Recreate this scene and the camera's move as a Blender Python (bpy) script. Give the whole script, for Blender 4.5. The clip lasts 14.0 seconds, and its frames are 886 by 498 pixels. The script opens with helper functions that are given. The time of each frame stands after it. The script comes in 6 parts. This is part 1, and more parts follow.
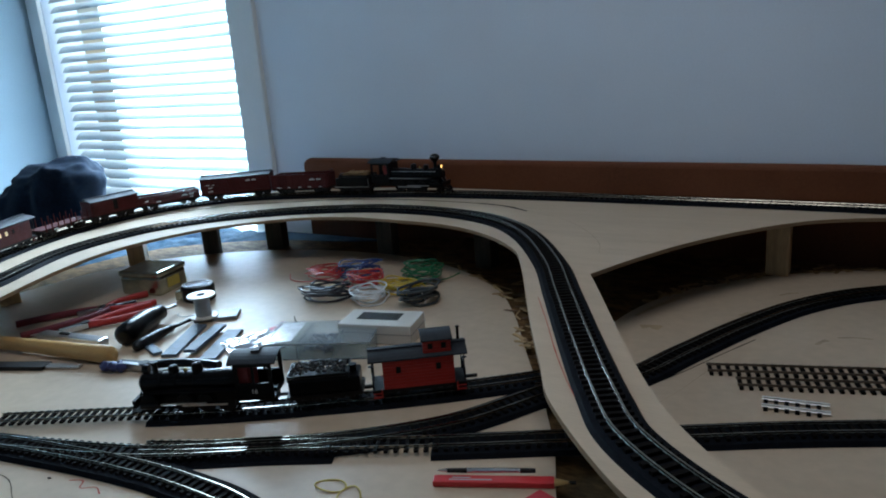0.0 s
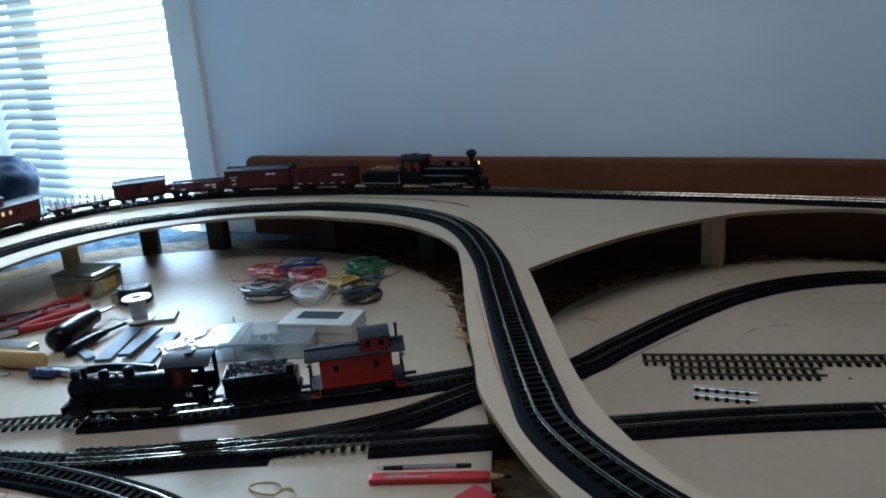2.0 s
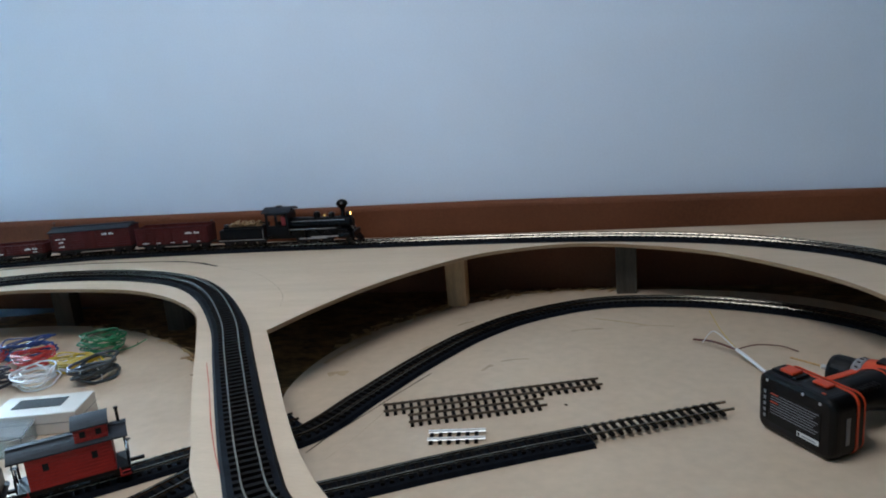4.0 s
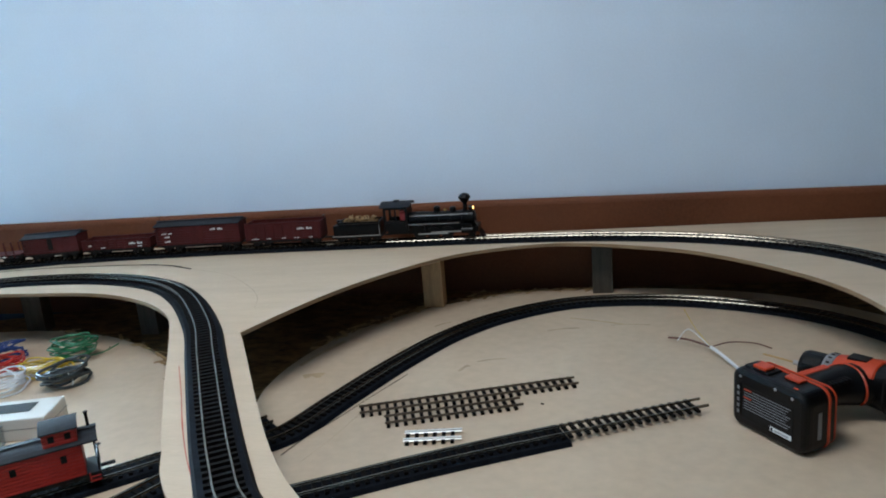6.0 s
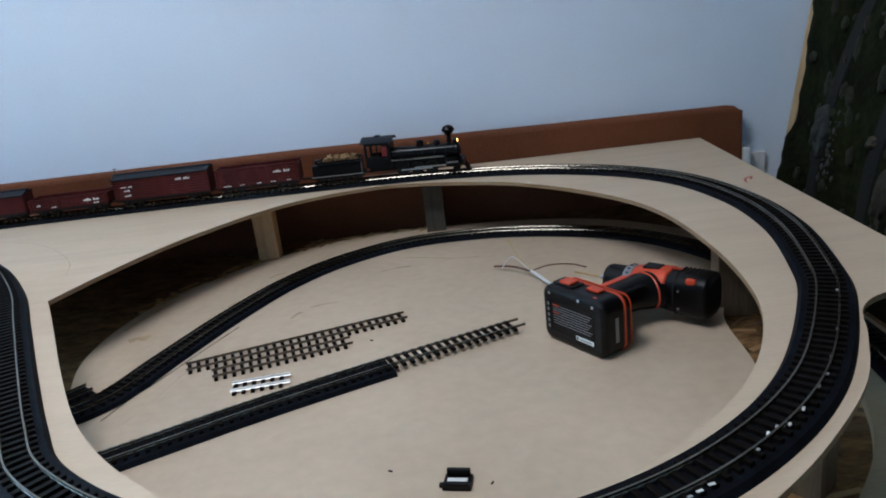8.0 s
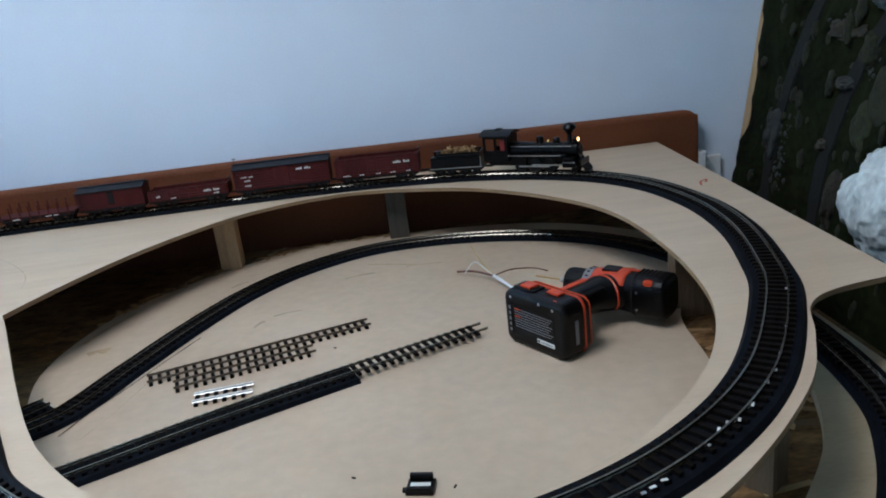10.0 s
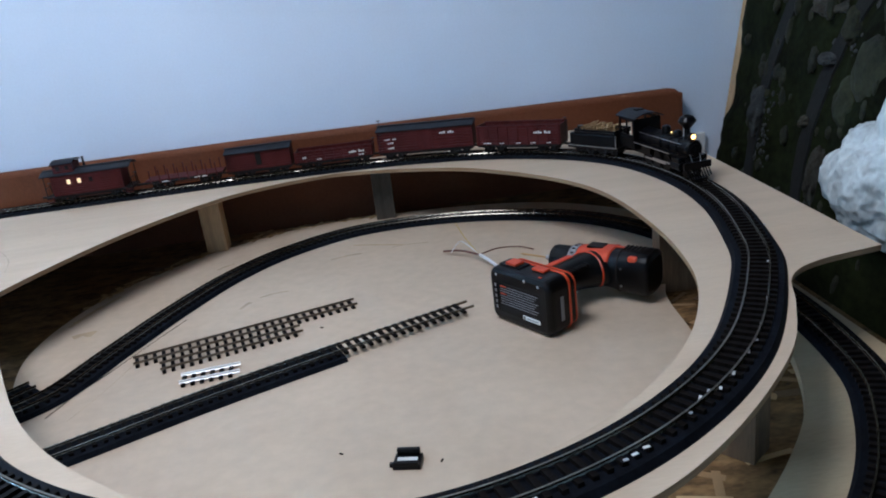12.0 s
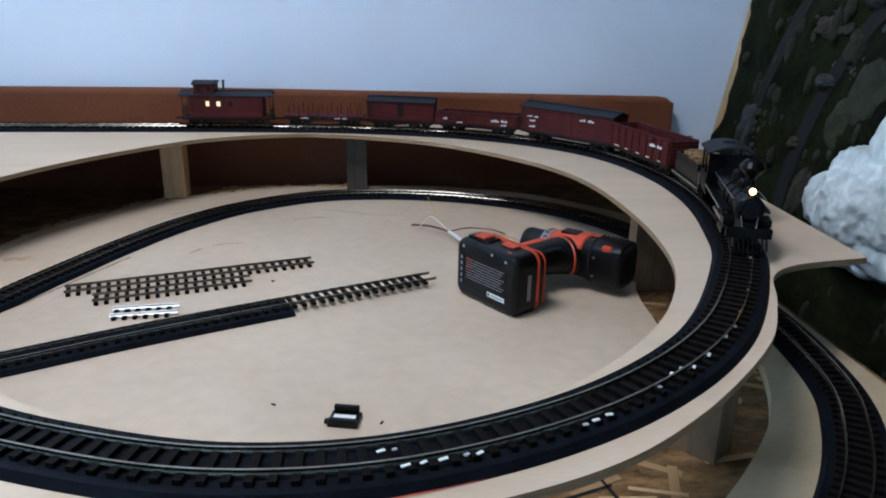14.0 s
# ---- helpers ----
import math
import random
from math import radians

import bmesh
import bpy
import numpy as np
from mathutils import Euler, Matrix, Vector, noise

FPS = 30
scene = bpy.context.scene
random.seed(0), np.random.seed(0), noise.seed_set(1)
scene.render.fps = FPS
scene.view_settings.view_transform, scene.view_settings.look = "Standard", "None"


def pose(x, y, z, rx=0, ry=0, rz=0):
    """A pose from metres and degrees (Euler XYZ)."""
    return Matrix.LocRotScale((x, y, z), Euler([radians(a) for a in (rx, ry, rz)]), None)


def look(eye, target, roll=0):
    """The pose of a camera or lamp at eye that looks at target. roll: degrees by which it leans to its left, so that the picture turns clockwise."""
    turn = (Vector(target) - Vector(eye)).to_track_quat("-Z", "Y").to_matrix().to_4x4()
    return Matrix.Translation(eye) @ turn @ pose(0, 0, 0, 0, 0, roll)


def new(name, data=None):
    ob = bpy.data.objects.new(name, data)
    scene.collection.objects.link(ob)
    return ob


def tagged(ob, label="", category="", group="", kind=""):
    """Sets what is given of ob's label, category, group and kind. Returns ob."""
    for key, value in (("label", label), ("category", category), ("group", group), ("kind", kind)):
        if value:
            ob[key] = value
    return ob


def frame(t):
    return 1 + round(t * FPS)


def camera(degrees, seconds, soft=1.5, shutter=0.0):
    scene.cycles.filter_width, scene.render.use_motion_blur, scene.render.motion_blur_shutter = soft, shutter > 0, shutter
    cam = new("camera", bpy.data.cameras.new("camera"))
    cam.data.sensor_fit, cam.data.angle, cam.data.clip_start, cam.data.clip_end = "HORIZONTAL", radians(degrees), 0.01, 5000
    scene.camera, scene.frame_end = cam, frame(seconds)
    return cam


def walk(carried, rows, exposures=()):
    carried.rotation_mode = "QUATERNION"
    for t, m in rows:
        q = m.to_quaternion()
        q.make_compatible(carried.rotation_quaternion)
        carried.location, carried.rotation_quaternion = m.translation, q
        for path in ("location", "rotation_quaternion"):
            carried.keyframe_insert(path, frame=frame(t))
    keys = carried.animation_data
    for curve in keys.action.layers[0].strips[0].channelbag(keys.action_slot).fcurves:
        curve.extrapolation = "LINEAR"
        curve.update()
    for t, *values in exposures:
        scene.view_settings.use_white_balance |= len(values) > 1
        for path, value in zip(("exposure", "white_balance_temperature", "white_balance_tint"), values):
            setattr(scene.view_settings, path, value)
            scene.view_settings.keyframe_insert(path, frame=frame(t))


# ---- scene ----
cam = camera(62.1, 14.0, soft=1.9)
PATH = [
    (0, (0.648, -0.108, 0.411), (-0.381, 1.525, -0.11), -4.4),
    (0.5, (0.663, -0.099, 0.41), (-0.269, 1.593, -0.106), -4.0),
    (1, (0.666, -0.097, 0.41), (-0.263, 1.592, -0.123), -4.3),
    (1.5, (0.666, -0.096, 0.41), (-0.258, 1.591, -0.141), -4.4),
    (2, (0.666, -0.096, 0.409), (-0.255, 1.595, -0.13), -4.4),
    (2.5, (0.672, -0.096, 0.412), (-0.237, 1.606, -0.116), -4.7),
    (3, (0.688, -0.084, 0.418), (-0.116, 1.668, -0.117), -4.7),
    (3.5, (0.731, -0.063, 0.427), (0.265, 1.811, -0.092), -4.6),
    (3.7, (0.739, -0.062, 0.428), (0.316, 1.832, -0.056), -4.7),
    (5.8, (0.753, -0.058, 0.426), (0.373, 1.845, -0.055), -5.0),
    (6, (0.749, -0.059, 0.422), (0.394, 1.851, -0.056), -4.8),
    (6.5, (0.748, -0.059, 0.42), (0.434, 1.858, -0.055), -4.7),
    (7, (0.771, -0.054, 0.416), (0.558, 1.87, -0.088), -5.0),
    (7.5, (0.799, -0.06, 0.409), (0.742, 1.856, -0.161), -6.7),
    (8, (0.81, -0.066, 0.399), (0.799, 1.832, -0.229), -6.7),
    (10.5, (0.821, -0.073, 0.4), (0.915, 1.828, -0.213), -7.2),
    (11, (0.825, -0.074, 0.399), (0.927, 1.83, -0.205), -7.6),
    (11.5, (0.822, -0.073, 0.397), (0.927, 1.821, -0.236), -7.7),
    (12, (0.82, -0.076, 0.393), (0.923, 1.807, -0.273), -7.2),
    (12.5, (0.822, -0.075, 0.387), (0.965, 1.781, -0.343), -6.4),
    (13, (0.823, -0.074, 0.381), (1.034, 1.75, -0.412), -5.0),
    (13.5, (0.819, -0.072, 0.372), (1.016, 1.759, -0.409), -3.8),
    (14, (0.82, -0.046, 0.331), (1.012, 1.836, -0.32), 1.1),
]
walk(cam, [(t, look(eye, target, roll)) for t, eye, target, roll in PATH],
     exposures=[(0, -0.3, 6150, 9), (1.0, -0.05, 5950, 7), (2.8, 0.03, 5850, 6), (3.5, 0.7, 6050, 10), (6.0, 1.15, 6150, 7), (7.5, 1.2, 6050, 9), (8.5, 1.27, 5950, 11), (10.3, 1.3, 5850, 9), (10.6, 1.3, 5850, 10), (11.0, 1.37, 5550, 18), (11.5, 1.4, 5600, 17), (12, 1.42, 5700, 13), (12.8, 1.5, 5900, 10), (13.5, 1.58, 5950, 11), (14, 1.62, 5750, 12)])

# ---- light ----
world = bpy.data.worlds.new("sky")
scene.world = world
world.use_nodes = True
wn = world.node_tree.nodes
sky = wn.new("ShaderNodeTexSky")
sky.sky_type, sky.sun_disc, sky.sun_elevation, sky.sun_rotation = "NISHITA", False, radians(38), radians(20)
world.node_tree.links.new(sky.outputs[0], wn["Background"].inputs[0])
wn["Background"].inputs[1].default_value = 0.12


def area(name, eye, target, w, h, power, color, spread=180):
    lamp = bpy.data.lights.new(name, "AREA")
    lamp.shape, lamp.size, lamp.size_y, lamp.energy, lamp.color = "RECTANGLE", w, h, power, color
    lamp.spread = radians(spread)
    ob = new(name, lamp)
    ob.matrix_basis = look(eye, target)
    return ob


WALL_Y, WALL_L, WALL_R, WALL_S = 1.36, -1.80, 2.15, -1.9
FLOOR_Z, CEIL_Z = -0.78, 1.62
area("window_daylight", (-1.16, WALL_Y + 0.095, 0.62), (-1.16, 0.0, 0.62), 0.52, 1.36, 112, (0.57, 0.79, 1.0), 140)
# Overhead fill light added to lift the wall and boards; no fixture known.
area("overhead_fill_light", (0.30, 0.36, CEIL_Z - 0.05), (0.30, 0.361, 0.0), 0.60, 0.60, 7.0, (0.955, 0.955, 0.97))


# ---- materials ----
def mat(name, color, rough=0.6, metal=0.0, vary=0.12, scale=40.0, bump=0.15, fine=400.0, emit=None, stretch=(1, 1, 1), two=None):
    """Procedural surface: two scales of noise in colour, fine bump."""
    m = bpy.data.materials.new(name)
    m.use_nodes = True
    n, l = m.node_tree.nodes, m.node_tree.links
    b = n["Principled BSDF"]
    co, mp = n.new("ShaderNodeTexCoord"), n.new("ShaderNodeMapping")
    mp.inputs["Scale"].default_value = stretch
    l.new(co.outputs["Object"], mp.inputs[0])
    big, small = n.new("ShaderNodeTexNoise"), n.new("ShaderNodeTexNoise")
    for t, s in ((big, scale), (small, fine)):
        t.inputs["Scale"].default_value, t.inputs["Detail"].default_value = s, 5
        l.new(mp.outputs[0], t.inputs["Vector"])
    mix = n.new("ShaderNodeMath")
    mix.operation = "MULTIPLY_ADD"
    mix.inputs[1].default_value = 0.4
    l.new(small.outputs[0], mix.inputs[0])
    half = n.new("ShaderNodeMath")
    half.operation = "MULTIPLY"
    half.inputs[1].default_value = 0.6
    l.new(big.outputs[0], half.inputs[0])
    l.new(half.outputs[0], mix.inputs[2])
    ramp = n.new("ShaderNodeValToRGB")
    lo = [max(0.0, c * (1 - vary * 2)) for c in color]
    hi = two or [min(1.0, c * (1 + vary * 1.2)) for c in color]
    ramp.color_ramp.elements[0].position, ramp.color_ramp.elements[0].color = 0.3, (*lo, 1)
    ramp.color_ramp.elements[1].position, ramp.color_ramp.elements[1].color = 0.7, (*hi, 1)
    l.new(mix.outputs[0], ramp.inputs[0])
    l.new(ramp.outputs[0], b.inputs["Base Color"])
    b.inputs["Roughness"].default_value, b.inputs["Metallic"].default_value = rough, metal
    if bump:
        bp = n.new("ShaderNodeBump")
        bp.inputs["Strength"].default_value, bp.inputs["Distance"].default_value = bump, 0.0006
        l.new(small.outputs[0], bp.inputs["Height"])
        l.new(bp.outputs[0], b.inputs["Normal"])
    if emit:
        b.inputs["Emission Color"].default_value = (*color, 1)
        b.inputs["Emission Strength"].default_value = emit
    return m


M = dict(
    wall=mat("wall_paint", (0.78, 0.86, 0.955), 0.85, vary=0.03, scale=3, bump=0.1, fine=250),
    trim=mat("white_gloss_paint", (0.8, 0.8, 0.78), 0.4, vary=0.03, scale=5),
    # Darker copy of the wall paint, standing for dimmer light on the side walls.
    dimmed_wall=mat("dimmed_wall_paint", (0.36, 0.46, 0.52), 0.85, vary=0.05, scale=3, bump=0.1, fine=250),
    floor=mat("carpet", (0.055, 0.045, 0.04), 0.95, vary=0.2, scale=20, bump=0.5),
    deck=mat("plywood_top", (0.56, 0.435, 0.31), 0.65, vary=0.06, scale=6, bump=0.12, fine=120, stretch=(1, 6, 1)),
    board=mat("lower_board", (0.56, 0.435, 0.31), 0.42, vary=0.08, scale=5, bump=0.02, fine=60),
    side_board=mat("raw_side_board", (0.50, 0.385, 0.235), 0.6, vary=0.10, scale=7, bump=0.1, fine=90, stretch=(1, 4, 1)),
    shaded_ply_edge=mat("shaded_plywood_edge", (0.30, 0.19, 0.10), 0.75, vary=0.2, scale=30, bump=0.3, stretch=(1, 1, 20)),
    osb=mat("strand_board", (0.20, 0.115, 0.048), 0.75, vary=0.45, scale=32, bump=0.5, fine=120, stretch=(1, 2.2, 1)),
    pine=mat("pine", (0.52, 0.34, 0.17), 0.6, vary=0.2, scale=12, bump=0.2, fine=90, stretch=(6, 6, 0.6)),
    grey_pine=mat("dark_grey_pine", (0.085, 0.072, 0.055), 0.7, vary=0.25, scale=12, bump=0.2, fine=90, stretch=(6, 6, 0.6)),
    stained_pine=mat("stained_pine", (0.17, 0.105, 0.055), 0.65, vary=0.3, scale=10, bump=0.2, fine=90, stretch=(6, 6, 0.6)),
    quilt=mat("blue_grey_quilt", (0.035, 0.065, 0.095), 0.9, vary=0.25, scale=18, bump=0.6, fine=140),
    brown=mat("brown_upholstery", (0.16, 0.052, 0.020), 0.7, vary=0.15, scale=5, bump=0.25, fine=200),
    bed=mat("foam_roadbed", (0.006, 0.0075, 0.011), 0.7, vary=0.3, scale=60, bump=0.3, fine=300),
    tie=mat("brown_plastic_tie", (0.0085, 0.0072, 0.0066), 0.6, vary=0.3, scale=80, bump=0.2),
    slat=mat("blind_slat", (0.78, 0.80, 0.80), 0.5, vary=0.02, scale=5, bump=0.0),
    red_car=mat("oxide_red_car_paint", (0.075, 0.013, 0.012), 0.55, vary=0.22, scale=60, bump=0.15, stretch=(1, 1, 0.3)),
    caboose=mat("bright_red_paint", (0.45, 0.020, 0.012), 0.45, vary=0.10, scale=60, bump=0.1),
    roof=mat("charcoal_roof", (0.014, 0.017, 0.023), 0.6, vary=0.3, scale=60, bump=0.2),
    black=mat("black_engine_paint", (0.002, 0.0022, 0.003), 0.30, vary=0.3, scale=60, bump=0.08),
    rust=mat("dark_running_gear", (0.010, 0.008, 0.007), 0.5, 0.3, vary=0.3, scale=80),
    steel=mat("bright_steel", (0.55, 0.55, 0.55), 0.28, 0.95, vary=0.12, scale=40, bump=0.05),
    letter=mat("white_lettering", (0.75, 0.74, 0.70), 0.6, vary=0.05, bump=0.0),
    wood_load=mat("cut_firewood", (0.34, 0.21, 0.09), 0.8, vary=0.3, scale=150),
    coal=mat("coal_load", (0.012, 0.012, 0.013), 0.35, vary=0.3, scale=200, bump=0.5),
    lamp=mat("warm_lamp", (1.0, 0.52, 0.13), 0.5, vary=0.0, bump=0.0, emit=3.2),
    lit=mat("lit_window", (1.0, 0.70, 0.38), 0.5, vary=0.0, bump=0.0, emit=0.28),
    cabred=mat("cab_red", (0.22, 0.02, 0.018), 0.5),
    rubber=mat("black_tool_plastic", (0.0025, 0.0025, 0.003), 0.36, vary=0.2, scale=60, bump=0.2),
    orange=mat("orange_tool_plastic", (0.56, 0.055, 0.012), 0.38, vary=0.08, scale=60, bump=0.05),
    grey=mat("grey_plastic", (0.22, 0.22, 0.23), 0.45, vary=0.1, scale=60),
    lightgrey=mat("pale_print", (0.40, 0.40, 0.40), 0.5, vary=0.05, bump=0.0),
    cream=mat("cream_plastic", (0.66, 0.64, 0.58), 0.4, vary=0.05, scale=30, bump=0.05),
    screen=mat("dark_display", (0.030, 0.034, 0.030), 0.2, vary=0.1, bump=0.0),
    red_grip=mat("red_rubber_grip", (0.40, 0.022, 0.016), 0.4, vary=0.12, scale=60, bump=0.1),
    maroon=mat("dark_red_grip", (0.16, 0.018, 0.030), 0.45, vary=0.15, scale=60, bump=0.1),
    blue_file=mat("blue_grey_abrasive", (0.10, 0.14, 0.20), 0.55, vary=0.2, scale=80, bump=0.4),
    hickory=mat("varnished_handle", (0.60, 0.36, 0.13), 0.4, vary=0.15, scale=20, bump=0.1, stretch=(0.4, 5, 5)),
    tin=mat("aged_tin", (0.42, 0.42, 0.34), 0.20, 0.95, vary=0.25, scale=30, bump=0.12),
    chrome=mat("chrome", (0.75, 0.75, 0.76), 0.12, 1.0, vary=0.04, bump=0.0),
    navy=mat("navy_putty", (0.020, 0.025, 0.12), 0.5, vary=0.2),
    cloth=mat("navy_cloth", (0.004, 0.011, 0.024), 0.85, vary=0.25, scale=15, bump=0.4, fine=120),
    pencil=mat("red_lacquer", (0.60, 0.025, 0.030), 0.35, vary=0.05, bump=0.0),
    tag=mat("red_card", (0.55, 0.030, 0.045), 0.5, vary=0.1),
    yellow=mat("yellow_rubber", (0.55, 0.42, 0.08), 0.5, vary=0.1),
    w_red=mat("red_wire", (0.52, 0.025, 0.018), 0.35, vary=0.1, bump=0.0),
    w_blue=mat("blue_wire", (0.015, 0.045, 0.20), 0.35, vary=0.1, bump=0.0),
    w_green=mat("green_wire", (0.016, 0.17, 0.06), 0.35, vary=0.1, bump=0.0),
    w_yellow=mat("yellow_wire", (0.58, 0.39, 0.015), 0.35, vary=0.1, bump=0.0),
    w_white=mat("white_wire", (0.72, 0.72, 0.72), 0.35, vary=0.05, bump=0.0),
    w_black=mat("black_wire", (0.012, 0.007, 0.013), 0.35, vary=0.1, bump=0.0),
    w_grey=mat("grey_wire", (0.045, 0.055, 0.06), 0.35, vary=0.1, bump=0.0),
    w_brown=mat("brown_wire", (0.12, 0.035, 0.02), 0.4, vary=0.1, bump=0.0),
    ink=mat("black_ink", (0.018, 0.016, 0.015), 0.7, vary=0.2, bump=0.0),
    redpen=mat("red_marker", (0.45, 0.06, 0.03), 0.7, vary=0.2, bump=0.0),
    scuff=mat("brown_scuff", (0.45, 0.335, 0.22), 0.6, vary=0.2, bump=0.0),
    stain=mat("water_stain", (0.49, 0.355, 0.21), 0.6, vary=0.15, scale=40, bump=0.0),
    foliage=mat("dry_foliage", (0.007, 0.010, 0.004), 0.9, vary=0.5, scale=60, bump=0.8, fine=200, two=(0.026, 0.030, 0.010)),
    bare_earth=mat("bare_earth", (0.038, 0.034, 0.022), 0.9, vary=0.4, scale=30, bump=0.7),
    scenery=mat("old_scenery", (0.004, 0.005, 0.003), 0.9, vary=0.5, scale=11, bump=0.8, fine=90, two=(0.018, 0.023, 0.007)),
    plaster=mat("white_plaster", (0.68, 0.74, 0.72), 0.75, vary=0.3, scale=13, bump=0.4, fine=90, stretch=(1, 1, 0.5)),
    dry_grass=mat("dry_grass_patch", (0.022, 0.028, 0.008), 0.95, vary=0.6, scale=25, bump=0.8, fine=160, two=(0.034, 0.040, 0.014)),
    old_bed=mat("old_ballast", (0.004, 0.005, 0.004), 0.9, vary=0.5, scale=14, bump=0.8, fine=120, two=(0.007, 0.008, 0.006)),
    rock=mat("grey_rock", (0.04, 0.044, 0.042), 0.9, vary=0.4, scale=40, bump=0.6),
    old_rail=mat("weathered_rail", (0.16, 0.12, 0.085), 0.38, 0.7, vary=0.3, scale=30, bump=0.1),
    # Near-white rail colour in place of a bright reflection.
    glint_rail=mat("whitened_glint_rail", (0.86, 0.85, 0.81), 0.42, 0.35, vary=0.05, scale=30, bump=0.0),
    rail=mat("nickel_rail", (0.29, 0.26, 0.21), 0.22, 0.95, vary=0.25, scale=30, bump=0.05),
)

clear = bpy.data.materials.new("clear_plastic")
clear.use_nodes = True
cb = clear.node_tree.nodes["Principled BSDF"]
cb.inputs["Base Color"].default_value = (0.86, 0.92, 0.94, 1)
cb.inputs["Roughness"].default_value, cb.inputs["Transmission Weight"].default_value, cb.inputs["IOR"].default_value = 0.10, 0.90, 1.15
M["clear"] = clear
for nm, sp in (("board", 0.24), ("deck", 0.2), ("quilt", 0.1), ("slat", 0.3), ("bed", 0.05), ("tie", 0.04), ("rust", 0.3), ("roof", 0.25), ("red_car", 0.15), ("black", 0.18), ("rubber", 0.22), ("osb", 0.1), ("brown", 0.25), ("ink", 0.1), ("grey_pine", 0.2), ("scenery", 0.1), ("cloth", 0.15)):
    M[nm].node_tree.nodes["Principled BSDF"].inputs["Specular IOR Level"].default_value = sp
# blind slats let some daylight through
sn = M["slat"].node_tree
tr, mx = sn.nodes.new("ShaderNodeBsdfTranslucent"), sn.nodes.new("ShaderNodeMixShader")
tr.inputs[0].default_value = (0.60, 0.84, 0.92, 1)
mx.inputs[0].default_value = 0.14
sn.links.new(sn.nodes["Principled BSDF"].outputs[0], mx.inputs[1])
sn.links.new(tr.outputs[0], mx.inputs[2])
sn.links.new(mx.outputs[0], sn.nodes["Material Output"].inputs[0])


# ---- builders ----
def part(name, bm, material, parent=None, label="", smooth=False):
    me = bpy.data.meshes.new(name)
    bm.normal_update()
    bm.to_mesh(me)
    bm.free()
    me.materials.append(M[material] if isinstance(material, str) else material)
    if smooth:
        me.polygons.foreach_set("use_smooth", [True] * len(me.polygons))
    ob = new(name, me)
    if parent is not None:
        ob.parent = parent
    if label:
        ob["label"] = label
    return ob


def box(bm, x0, x1, y0, y1, z0, z1, bevel=0.0, m=None):
    g = bmesh.ops.create_cube(bm, size=1.0)["verts"]
    bmesh.ops.scale(bm, vec=(x1 - x0, y1 - y0, z1 - z0), verts=g)
    bmesh.ops.translate(bm, vec=((x0 + x1) / 2, (y0 + y1) / 2, (z0 + z1) / 2), verts=g)
    if bevel:
        es = list({e for v in g for e in v.link_edges})
        r = bmesh.ops.bevel(bm, geom=es, offset=bevel, segments=2, profile=0.6, affect="EDGES")
        g = list({v for f in r["faces"] for v in f.verts} | {v for v in g if v.is_valid})
    if m is not None:
        bmesh.ops.transform(bm, matrix=m, verts=g)
    return g


def cyl(bm, p, q, r, r2=None, seg=14):
    p, q = Vector(p), Vector(q)
    d = q - p
    m = Matrix.Translation((p + q) / 2) @ d.to_track_quat("Z", "Y").to_matrix().to_4x4()
    return bmesh.ops.create_cone(bm, cap_ends=True, segments=seg, radius1=r, radius2=r if r2 is None else r2, depth=d.length, matrix=m)["verts"]


def lathe(bm, profile, m=Matrix(), seg=20):
    """Turn a profile of (radius, height) about z."""
    rings = []
    for r, z in profile:
        rings.append([bm.verts.new(m @ Vector((r * math.cos(2 * math.pi * k / seg), r * math.sin(2 * math.pi * k / seg), z))) for k in range(seg)])
    for a, b in zip(rings, rings[1:]):
        for k in range(seg):
            bm.faces.new((a[k], a[(k + 1) % seg], b[(k + 1) % seg], b[k]))
    bm.faces.new(rings[0][::-1])
    bm.faces.new(rings[-1])


def bm_box(*a, **k):
    bm = bmesh.new()
    box(bm, *a, **k)
    return bm


def bm_cyl(*a, **k):
    bm = bmesh.new()
    cyl(bm, *a, **k)
    return bm


def thing(name, label, category, group="", kind="", m=None):
    ob = tagged(new(name), label, category, group, kind)
    if m is not None:
        ob.matrix_basis = m
    return ob


def spline(points, n=12, closed=False):
    """Smooth curve through the points; a point with a third value of 1 is a sharp corner."""
    P = [Vector(p[:2]) for p in points]
    sharp = [len(p) > 2 and p[2] for p in points]
    k, out = len(P), []
    for i in range(k if closed else k - 1):
        b, c = P[i], P[(i + 1) % k]
        a = P[i - 1] if (closed or i > 0) and not sharp[i] else 2 * b - c
        d = P[(i + 2) % k] if (closed or i < k - 2) and not sharp[(i + 1) % k] else 2 * c - b
        for j in range(n):
            t = j / n
            out.append(0.5 * (2 * b + (c - a) * t + (2 * a - 5 * b + 4 * c - d) * t * t + (3 * b - a - 3 * c + d) * t ** 3))
    if not closed:
        out.append(P[-1])
    return out


